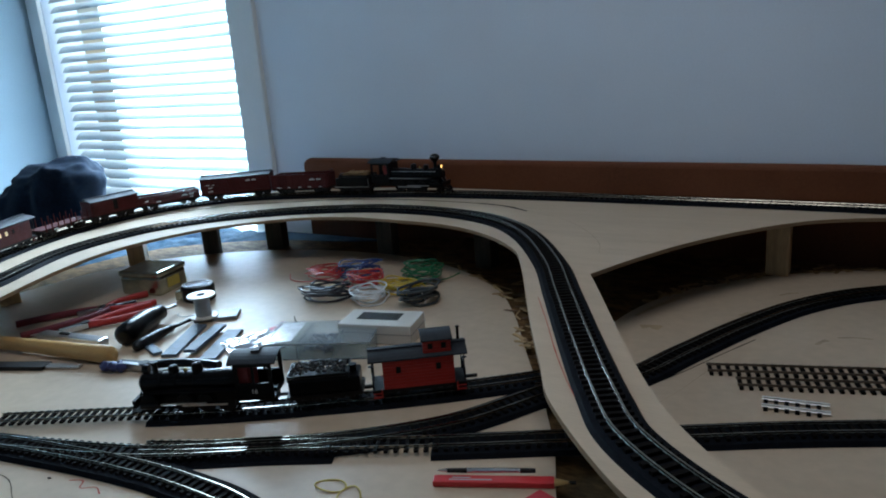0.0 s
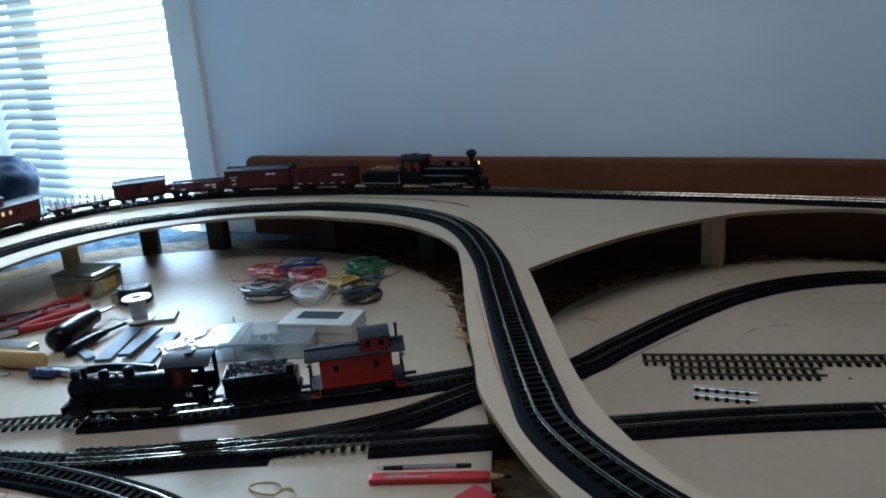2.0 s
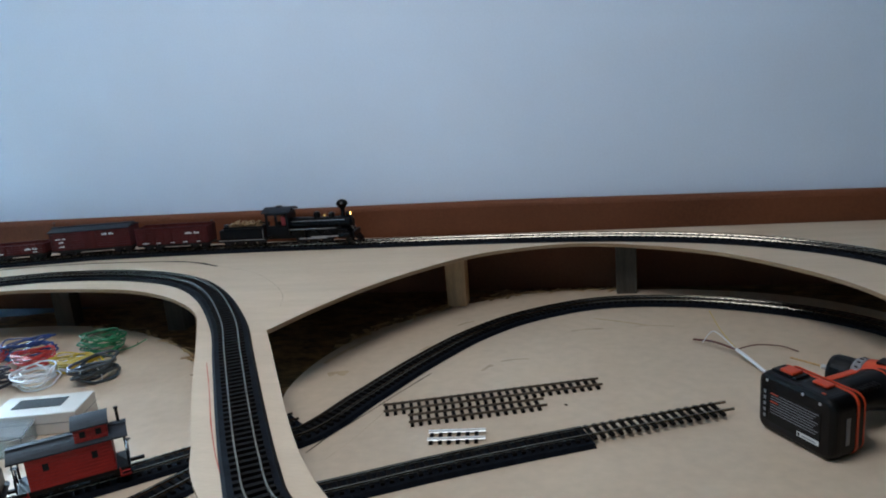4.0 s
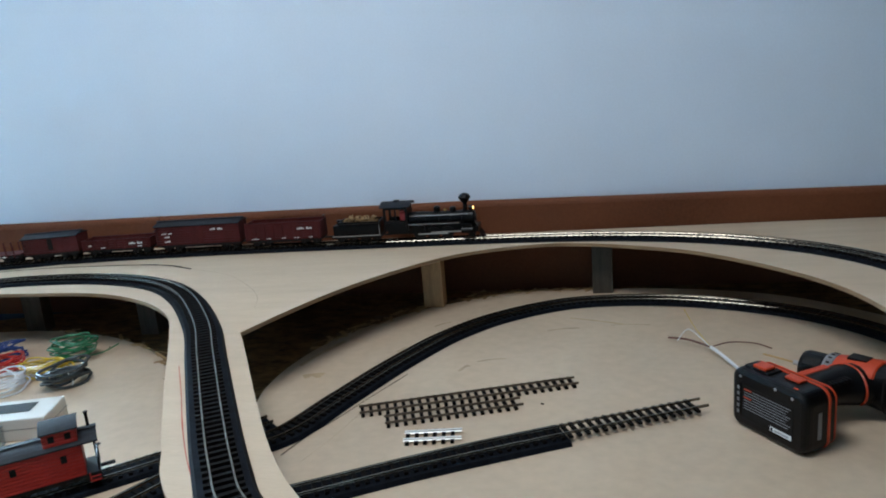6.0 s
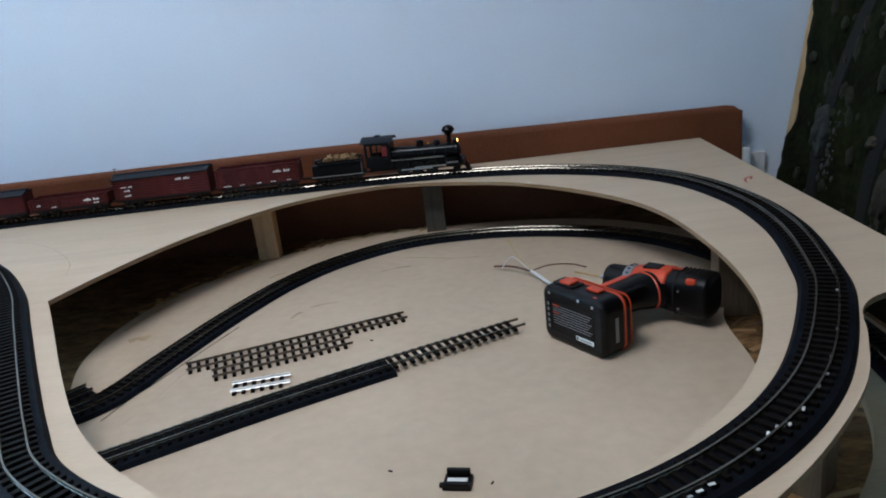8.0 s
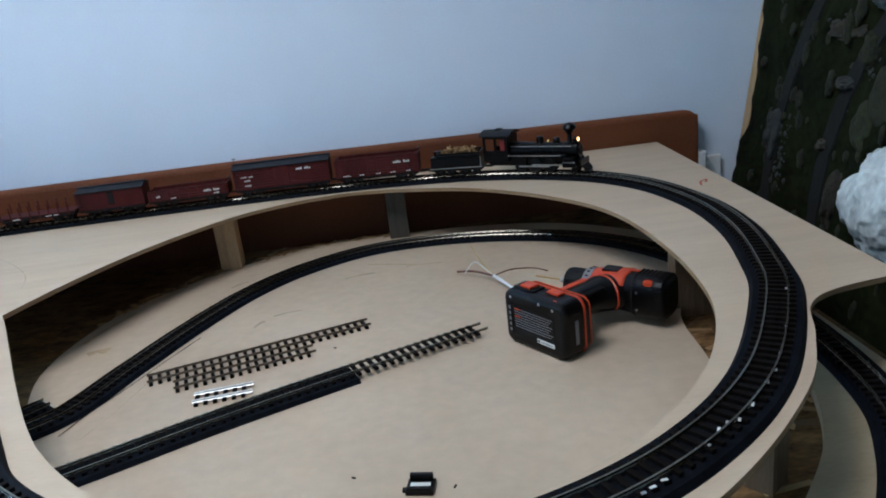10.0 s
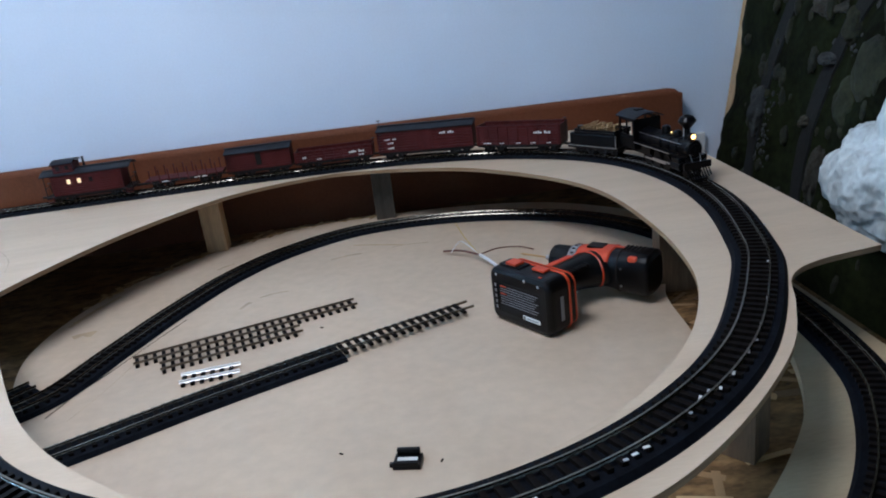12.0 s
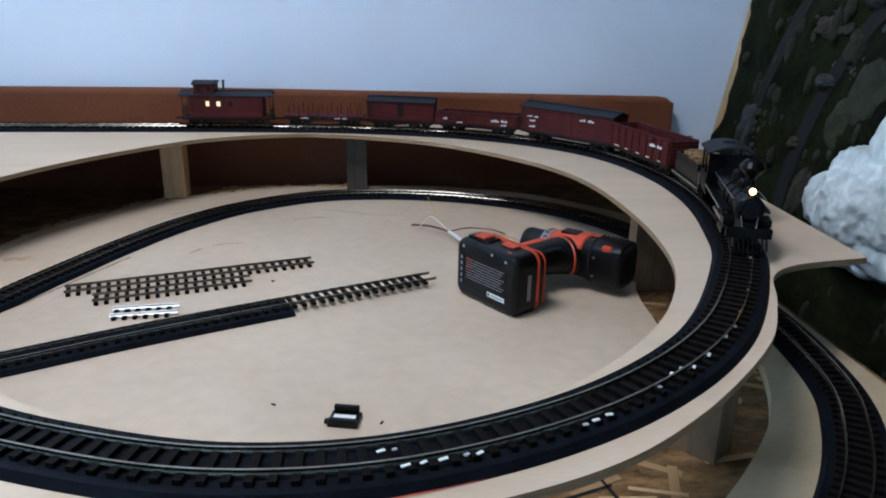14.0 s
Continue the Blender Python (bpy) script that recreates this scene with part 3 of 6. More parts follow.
for a, b, w in (((0.601, 0.938), (0.642, 0.948), 0.005), ((0.70, 1.06), (0.75, 1.07), 0.005), ((0.80, 1.08), (0.86, 1.078), 0.004), ((0.47, 0.98), (0.49, 1.0), 0.012), ((0.578, 0.904), (0.590, 0.925), 0.007), ((0.86, 0.37), (0.89, 0.365), 0.005), ((0.88, 0.41), (0.90, 0.40), 0.004), ((0.93, 0.46), (0.955, 0.452), 0.003), ((0.905, 0.435), (0.915, 0.43), 0.003), ((0.51, 1.09), (0.535, 1.11), 0.006), ((0.585, 1.135), (0.60, 1.143), 0.005)):
    ribbon("scuff", [a, ((a[0] + b[0]) / 2, (a[1] + b[1]) / 2 + 0.003), b], w, 0.0004, "scuff", east)
ribbon("deck_kerf", [(-0.781, 0.587), (-0.837, 0.737), (-0.818, 0.931), (-0.7, 1.075), (-0.525, 1.142), (-0.405, 1.177), (-0.151, 1.182), (-0.02, 1.172), (0.06, 1.135)], 0.0075, ZU + 0.0004, "ink", deck)
ribbon("pencil_line", [(0.06, 1.135), (0.15, 1.09), (0.22, 1.02), (0.265, 0.955), (0.285, 0.90)], 0.0014, ZU + 0.0004, "scuff", deck)
ribbon("red_line", [(0.280, 0.690), (0.325, 0.613), (0.372, 0.530), (0.420, 0.455), (0.470, 0.395)], 0.0013, ZU + 0.0005, "redpen", deck)
ribbon("red_line", [(0.75, 0.243), (0.80, 0.243), (0.85, 0.252), (0.90, 0.268), (0.93, 0.280)], 0.0014, ZU + 0.0005, "redpen", deck)
ribbon("red_line", [(1.255, 0.97), (1.262, 0.99), (1.275, 1.0), (1.268, 0.985)], 0.004, ZU + 0.0005, "redpen", deck)
ribbon("seam", [(0.263, 0.704), (0.300, 0.722), (0.337, 0.745)], 0.0008, ZU + 0.0004, "scuff", deck)
ribbon("red_scribble", [(-0.075, 0.262), (-0.06, 0.268), (-0.05, 0.258), (-0.035, 0.266), (-0.02, 0.260)], 0.0022, 0.0004, "redpen", west)
ribbon("crack", [(-0.22, 0.225), (-0.15, 0.235), (-0.10, 0.215)], 0.0012, 0.0004, "ink", west)
for p in ((-0.30, 0.99), (-0.05, 1.02), (0.10, 0.94), (0.735, 0.512), (0.826, 0.478), (0.70, 0.80), (-0.10, 0.255)):
    tagged(part("crumb", bm_box(-0.002, 0.002, -0.0007, 0.0007, 0, 0.0010), "ink"), "tiny dark crumb lying on the board", "crumb", "crumbs").matrix_basis = pose(p[0], p[1], 0.0001, 0, 0, random.uniform(0, 180))
# spilled white paint on ties and roadbed
for x, y, l in ((0.823, 0.274, 0.007), (0.830, 0.275, 0.004), (0.835, 0.261, 0.008), (0.844, 0.263, 0.006), (0.854, 0.265, 0.008), (0.866, 0.268, 0.005), (0.873, 0.269, 0.006), (0.934, 0.291, 0.005), (0.941, 0.295, 0.007), (0.950, 0.300, 0.007),
                (0.990, 0.328, 0.004), (1.003, 0.343, 0.008), (1.012, 0.350, 0.005), (1.021, 0.351, 0.006), (1.038, 0.367, 0.008), (1.062, 0.393, 0.007), (1.076, 0.408, 0.005), (1.092, 0.432, 0.004), (1.12, 0.475, 0.004), (1.160, 0.55, 0.005), (1.207, 0.646, 0.005)):
    tagged(part("paint_spot", bm_box(-l * 0.33, l * 0.33, -0.0010, 0.0010, 0, 0.0008, bevel=0.0003), "letter" if l > 0.0055 else "lightgrey"), "splash of white paint on a track tie", "paint", "paint splashes").matrix_basis = pose(x, y, ZU + 0.0083, 0, 0, random.uniform(10, 40) if x < 1 else 60)


def text(words, size, m, material, parent):
    c = bpy.data.curves.new("printed_text", "FONT")
    c.body, c.size, c.align_x, c.extrude = words, size, "CENTER", 0.0002
    c.materials.append(M[material])
    ob = new("printed_text", c)
    ob.parent = parent
    ob.matrix_basis = m


text("2017", 0.027, pose(0.928, 0.362, -0.0112, 0, 0, 205), "ink", osb)
text("C", 0.022, pose(0.982, 0.358, -0.0112, 0, 0, 205), "ink", osb)
ribbon("grid_line", [(0.985, 0.425), (1.0, 0.36), (1.012, 0.30)], 0.0045, -0.0110, "ink", osb)
ribbon("grid_line", [(0.90, 0.37), (0.95, 0.385), (0.995, 0.40)], 0.0035, -0.0110, "ink", osb)
# strands of the base board that can be told apart
flake = bpy.data.meshes.new("strand")
bm = bm_box(-0.5, 0.5, -0.5, 0.5, 0, 1)
bm.to_mesh(flake)
bm.free()
flake_mats = [mat("strand_a", (0.32, 0.19, 0.08), 0.7, vary=0.2, scale=60), mat("strand_b", (0.15, 0.085, 0.036), 0.7, vary=0.2, scale=60), mat("strand_c", (0.50, 0.33, 0.15), 0.7, vary=0.2, scale=60)]
flakes = []
for fm in flake_mats:
    f = flake.copy()
    f.materials.append(fm)
    flakes.append(f)
rng = random.Random(5)
for _ in range(300):
    k = rng.random()
    if k < 0.45:
        u = rng.uniform(0.32, 0.80)
        x, y = u, min(1.312, 0.93 + 0.62 * math.sqrt(max(0.0, u - 0.31)) + rng.uniform(0.0, 0.07))
    elif k < 0.62:
        a = rng.uniform(0.0, 1.0)
        x, y = 0.05 + 0.24 * a + rng.uniform(0.0, 0.03), 1.07 - 0.40 * a + rng.uniform(0.0, 0.03)
    elif k < 0.85:
        x, y = rng.uniform(0.85, 1.15), rng.uniform(0.28, 0.52)
    else:
        x, y = rng.uniform(1.10, 1.21), rng.uniform(0.50, 0.84)
    ob = new("strand", flakes[rng.randrange(3)])
    ob.parent = osb
    ob.matrix_basis = pose(x, y, -0.0121 + rng.uniform(0, 0.0004), 0, 0, rng.gauss(10, 35)) @ Matrix.Diagonal((rng.uniform(0.018, 0.05), rng.uniform(0.004, 0.012), 0.0006, 1))


# ragged splinters along the cut edges of the lower boards
SPLINTER_RUNS = (([(0.345, 1.025), (0.375, 1.077), (0.42, 1.128), (0.47, 1.178), (0.535, 1.220), (0.61, 1.258), (0.70, 1.272), (0.80, 1.272)], 70, 0.030),
                 ([(-0.22, 1.108), (-0.08, 1.072), (0.06, 0.985), (0.147, 0.882), (0.227, 0.755)], 46, 0.034))
for points, count, reach in SPLINTER_RUNS:
    run = Line(points)
    for _ in range(count):
        sp = rng.uniform(0.0, run.length)
        p, w = run.at(sp), run.way(sp)
        aside = rng.uniform(-0.006, reach) * rng.random()
        ob = new("splinter", flakes[rng.choice((0, 2, 2, 1))])
        ob.parent = osb
        ob.matrix_basis = pose(p.x - w.y * aside, p.y + w.x * aside, 0.0008 if aside < 0.004 else -0.0050, rng.uniform(-6, 6), rng.uniform(-9, 9), math.degrees(math.atan2(w.y, w.x)) + rng.gauss(10, 28)) @ Matrix.Diagonal((rng.uniform(0.012, 0.040), rng.uniform(0.0015, 0.006), 0.0010, 1))


# ---- rolling stock ----
RAIL_TOP = ZU + 0.005 + 0.0032 + 0.0024
SPINNING = []  # (wheelset, thing's place behind the headlight, axle's place on the thing, height, radius)


def wheelset(parent, x, r, off=None, track_r=0.0092, name="wheelset"):
    bm = bmesh.new()
    for s in (-1, 1):
        cyl(bm, (0, s * track_r - 0.0012, 0), (0, s * track_r + 0.0012, 0), r, seg=16)
        cyl(bm, (0, s * (track_r - 0.0015) - 0.0004, 0), (0, s * (track_r - 0.0015) + 0.0004, 0), r * 1.1, seg=16)
        box(bm, -r * 0.75, r * 0.75, s * (track_r + 0.0013) - 0.0002, s * (track_r + 0.0013) + 0.0002, -0.0005, 0.0005)
    cyl(bm, (0, -track_r, 0), (0, track_r, 0), 0.0012, seg=8)
    w = part(name, bm, "rust", parent)
    w.matrix_basis = pose(x, 0, r)
    if off is not None:
        SPINNING.append((w, off, x, r))
    return w


def truck(parent, x, off=None):
    bm = bmesh.new()
    for s in (-1, 1):
        box(bm, x - 0.0165, x + 0.0165, s * 0.0125 - 0.001, s * 0.0125 + 0.001, 0.0085, 0.0105)
        box(bm, x - 0.012, x + 0.012, s * 0.0125 - 0.0008, s * 0.0125 + 0.0008, 0.0040, 0.0052)
        for dx in (-0.0115, 0.0115):
            box(bm, x + dx - 0.0024, x + dx + 0.0024, s * 0.0125 - 0.0016, s * 0.0125 + 0.0016, 0.0045, 0.0092)
        box(bm, x - 0.003, x + 0.003, s * 0.0125 - 0.0014, s * 0.0125 + 0.0014, 0.0045, 0.0105)
    box(bm, x - 0.0035, x + 0.0035, -0.013, 0.013, 0.0075, 0.0112)
    part("truck_frame", bm, "rust", parent)
    for dx in (-0.0115, 0.0115):
        wheelset(parent, x + dx, 0.0062, off)


def chassis(t, L, W, z, off):
    bm = bmesh.new()
    box(bm, -L / 2, L / 2, -W / 2, W / 2, z - 0.004, z, bevel=0.0004)
    for y in (-0.008, 0.008):
        box(bm, -L / 2 + 0.004, L / 2 - 0.004, y - 0.0015, y + 0.0015, z - 0.0075, z - 0.0038)
    for y in (-0.011, 0.011):
        cyl(bm, (-L * 0.22, y, z - 0.009), (L * 0.22, y, z - 0.009), 0.0006, seg=6)
    part("underframe", bm, "rust", t)
    for s in (-1, 1):
        part("coupler", bm_box(s * (L / 2 + 0.0075) - 0.0075, s * (L / 2 + 0.0075) + 0.0075, -0.002, 0.002, 0.0085, 0.0122, bevel=0.0008), "rust", t)
        truck(t, s * (L / 2 - 0.026), off)


def boards(t, name, L, W, z0, z1, material, n, wall=0.0016, floor_=True):
    """Car body walls built board by board."""
    bm = bmesh.new()
    for s in (-1, 1):
        for k in range(n):
            h = (z1 - z0) / n
            box(bm, -L / 2, L / 2, s * W / 2 - wall / 2, s * W / 2 + wall / 2, z0 + k * h + 0.0002, z0 + (k + 1) * h - 0.0002, bevel=0.0002)
            box(bm, s * L / 2 - wall / 2, s * L / 2 + wall / 2, -W / 2, W / 2, z0 + k * h + 0.0002, z0 + (k + 1) * h - 0.0002)
    if floor_:
        box(bm, -L / 2, L / 2, -W / 2, W / 2, z0, z0 + 0.002)
    return part(name, bm, material, t)


def ribs(t, xs, W, z0, z1, material):
    for x in xs:
        for s in (-1, 1):
            part("side_stake", bm_box(x - 0.0012, x + 0.0012, s * W / 2 - 0.0016 + s * 0.001, s * W / 2 + 0.0016 + s * 0.001, z0, z1), material, t)


def lettering(t, rows, W):
    """White lettering too small to read: bars of its size on both sides."""
    for x, z, l, h in rows:
        for s in (-1, 1):
            bm = bmesh.new()
            k, x0 = max(1, int(l / 0.0034)), -s * x
            for j in range(k):
                if k > 4 and j == k // 2:
                    continue
                u = x0 + (j - (k - 1) / 2) * l / k
                hh = h * (0.6 + 0.4 * ((j * 7) % 3) / 2)
                box(bm, u - l / k * 0.40, u + l / k * 0.40, s * (W / 2 + 0.0012) - 0.0002, s * (W / 2 + 0.0012) + 0.0002, z, z + hh)
            part("lettering", bm, "letter", t)


def arched_roof(t, L, W, z, rise, material, over=0.003, thick=0.0016, name="roof", x=0.0):
    bm, k, prev = bmesh.new(), 8, None
    for i in range(k + 1):
        u = i / k * 2 - 1
        y, zz = u * (W / 2 + over), z + rise * (1 - u * u)
        ring = [bm.verts.new((x + sx * (L / 2 + over), y, zz + dz)) for sx, dz in ((-1, 0), (1, 0), (1, thick), (-1, thick))]
        if prev:
            for j in range(4):
                bm.faces.new((prev[j], prev[(j + 1) % 4], ring[(j + 1) % 4], ring[j]))
        else:
            bm.faces.new(ring)
        prev = ring
    bm.faces.new(prev[::-1])
    bmesh.ops.recalc_face_normals(bm, faces=bm.faces)
    return part(name, bm, material, t)


def gable_roof(t, L, W, z, rise, material, over=0.002):
    bm = bmesh.new()
    for s in (-1, 1):
        m = Matrix.Translation((0, s * W / 4, z + rise / 2)) @ Matrix.Rotation(-s * math.atan2(rise, W / 2), 4, "X")
        box(bm, -L / 2 - over, L / 2 + over, -W / 4 - over, W / 4 + 0.0012, 0, 0.0016, m=m)
    part("roof", bm, material, t)
    bm = bmesh.new()
    box(bm, -L / 2 - 0.004, L / 2 + 0.004, -0.003, 0.003, z + rise + 0.0018, z + rise + 0.0030)
    for k in range(7):
        x = -L / 2 + 0.006 + k * (L - 0.012) / 6
        box(bm, x - 0.001, x + 0.001, -0.0028, 0.0028, z + rise, z + rise + 0.0018)
    part("roof_walk", bm, material, t)
    part("ridge_infill", bm_box(-L / 2, L / 2, -W / 2 * 0.6, W / 2 * 0.6, z - 0.002, z + rise * 0.35), material, t)


def brake_wheel(t, x, z0, z1):
    bm = bmesh.new()
    cyl(bm, (x, 0.006, z0), (x, 0.006, z1), 0.0006, seg=6)
    lathe(bm, [(0.003, 0), (0.0042, 0.0004), (0.003, 0.0008)], Matrix.Translation((x, 0.006, z1)), 10)
    part("brake_wheel", bm, "rust", t)


def boxcar(L, H, off, label, rows, door=False, staff=True):
    t = thing("boxcar", label, "boxcar")
    W = 0.040
    chassis(t, L, W, 0.014, off)
    boards(t, "body", L, W, 0.014, H - 0.007, "red_car", 8)
    gable_roof(t, L, W + 0.003, H - 0.008, 0.0055, "roof")
    for s in (-1, 1):
        if door:
            part("doorway", bm_box(-0.004, 0.006, s * (W / 2 + 0.0009) - 0.0006, s * (W / 2 + 0.0009) + 0.0006, 0.021, H - 0.010), "ink", t)
        else:
            part("door", bm_box(-0.013, 0.013, s * (W / 2 + 0.0010) - 0.0008, s * (W / 2 + 0.0010) + 0.0008, 0.015, H - 0.009, bevel=0.0003), "red_car", t)
            part("door_track", bm_box(-0.026, 0.014, s * (W / 2 + 0.0016) - 0.0006, s * (W / 2 + 0.0016) + 0.0006, H - 0.0092, H - 0.008), "red_car", t)
    for s in (-1, 1):
        bm = bmesh.new()
        box(bm, s * (L / 2 - 0.006) - 0.0033, s * (L / 2 - 0.006) - 0.0027, s * (W / 2 + 0.0015) - 0.0003, s * (W / 2 + 0.0015) + 0.0003, 0.015, 0.048)
        for k in range(6):
            z = 0.016 + k * 0.006
            box(bm, s * (L / 2 - 0.006) - 0.003, s * (L / 2 - 0.006) + 0.003, s * (W / 2 + 0.0015) - 0.0003, s * (W / 2 + 0.0015) + 0.0003, z, z + 0.0006)
        part("ladder", bm, "rust", t)
    if staff:
        brake_wheel(t, -L / 2 - 0.001, 0.02, H + 0.008)
    lettering(t, rows, W)
    return t


def gondola(L, H, off, label, rows, n=7):
    t = thing("gondola_car", label, "gondola")
    W = 0.040
    chassis(t, L, W, 0.014, off)
    boards(t, "body", L, W, 0.014, H, "red_car", n)
    part("top_rim", bm_box(-L / 2, L / 2, W / 2 - 0.001, W / 2 + 0.0016, H, H + 0.001), "red_car", t)
    part("top_rim", bm_box(-L / 2, L / 2, -W / 2 - 0.0016, -W / 2 + 0.001, H, H + 0.001), "red_car", t)
    ribs(t, [(-0.5 + k / 8) * (L - 0.006) for k in range(9)], W, 0.0135, H - 0.001, "red_car")
    brake_wheel(t, L / 2 + 0.001, 0.02, H + 0.006)
    lettering(t, rows, W + 0.004)
    return t


def stake_car(L, off, label):
    t = thing("stake_flatcar", label, "flatcar")
    W = 0.040
    chassis(t, L, W, 0.0165, off)
    for k in range(24):
        x = -L / 2 + (k + 0.5) * L / 24
        part("deck_plank", bm_box(x - L / 50, x + L / 50, -W / 2, W / 2, 0.0165, 0.0180), "red_car", t)
    for k in range(8):
        x = -L / 2 + 0.010 + k * (L - 0.02) / 7
        for s in (-1, 1):
            part("stake", bm_box(x - 0.0009, x + 0.0009, s * (W / 2 + 0.0012) - 0.0009, s * (W / 2 + 0.0012) + 0.0009, 0.012, 0.036), "red_car", t)
    lettering(t, [(0.03, 0.0135, 0.024, 0.0022), (-0.032, 0.0135, 0.014, 0.0022)], W + 0.001)
    return t


def red_caboose(paint, roof_mat, L, H, off, label, lit=True, cup=-0.030, flip=1):
    t = thing("caboose", label, "caboose")
    W, B = 0.042, L - 0.030
    chassis(t, L, W, 0.014, off)
    z1 = H - 0.011
    boards(t, "body", B, W, 0.014, z1, paint, 9)
    arched_roof(t, L, W, z1, 0.006, roof_mat, 0.0025)
    cb = boards(t, "cupola", 0.032, W - 0.006, z1 + 0.004, H + 0.008, paint, 4, floor_=False)
    cb.matrix_basis = pose(cup, 0, 0)
    arched_roof(t, 0.032, W - 0.006, H + 0.008, 0.0045, roof_mat, 0.003, name="cupola_roof", x=cup)
    for s in (-1, 1):
        for k, x in enumerate((-0.030, -0.012, 0.008) if lit else (-0.024, 0.024)):
            x = -s * x if lit else x
            w = part("window", bm_box(x - 0.0030, x + 0.0030, s * (W / 2 + 0.0009) - 0.0005, s * (W / 2 + 0.0009) + 0.0005, z1 - 0.016, z1 - 0.008), "lit" if lit and k < 2 else "ink", t)
        for x in (-0.008, 0.008):
            part("cupola_window", bm_box(cup + x - 0.003, cup + x + 0.003, s * (W / 2 - 0.003 + 0.0009) - 0.0004, s * (W / 2 - 0.003 + 0.0009) + 0.0004, H - 0.002, H + 0.005), "ink", t)
        bm = bmesh.new()
        for y in (-0.017, -0.006, 0.006, 0.017):
            cyl(bm, (s * (L / 2 - 0.001), y, 0.014), (s * (L / 2 - 0.001), y, 0.029), 0.0006, seg=6)
        cyl(bm, (s * (L / 2 - 0.001), -0.017, 0.029), (s * (L / 2 - 0.001), 0.017, 0.029), 0.0006, seg=6)
        for y in (-0.018, 0.018):
            cyl(bm, (s * (L / 2 - 0.002), y, 0.014), (s * (L / 2 - 0.002), y, z1), 0.0008, seg=6)
        part("end_railing", bm, "rust" if lit else "black", t)
        for y in (-0.020, 0.020):
            bm = bmesh.new()
            for k in range(2):
                box(bm, s * (L / 2 - 0.006) - 0.005, s * (L / 2 - 0.006) + 0.005, y - 0.002, y + 0.002, 0.004 + k * 0.005, 0.005 + k * 0.005)
            box(bm, s * (L / 2 - 0.0115) - 0.0006, s * (L / 2 - 0.0115) + 0.0006, y - 0.002, y + 0.002, 0.004, 0.014)
            part("step", bm, paint, t)
        brake_wheel(t, s * (L / 2), 0.016, 0.033)
    bm = bmesh.new()
    cyl(bm, (0.004 + cup + 0.024 * flip, 0.008, z1), (0.004 + cup + 0.024 * flip, 0.008, H + 0.012), 0.0018, seg=10)
    cyl(bm, (0.004 + cup + 0.024 * flip, 0.008, H + 0.012), (0.004 + cup + 0.024 * flip, 0.008, H + 0.0135), 0.0026, seg=10)
    part("stove_pipe", bm, "black", t)
    part("roof_walk", bm_box(-L / 2 - 0.003, L / 2 + 0.003, -0.003, 0.003, z1 + 0.0080, z1 + 0.0092), roof_mat, t)
    return t


def cab_frame(bm, s, W, x0, x1, z0, z1):
    """One cab side with a window opening."""
    y0, y1 = s * W / 2 - 0.0008, s * W / 2 + 0.0008
    box(bm, x0, x1, y0, y1, z0, z0 + (z1 - z0) * 0.42)
    box(bm, x0, x1, y0, y1, z1 - 0.004, z1)
    for a, b in ((x0, x0 + 0.005), ((x0 + x1) / 2 - 0.0015, (x0 + x1) / 2 + 0.0015), (x1 - 0.005, x1)):
        box(bm, a, b, y0, y1, z0 + (z1 - z0) * 0.42, z1 - 0.004)


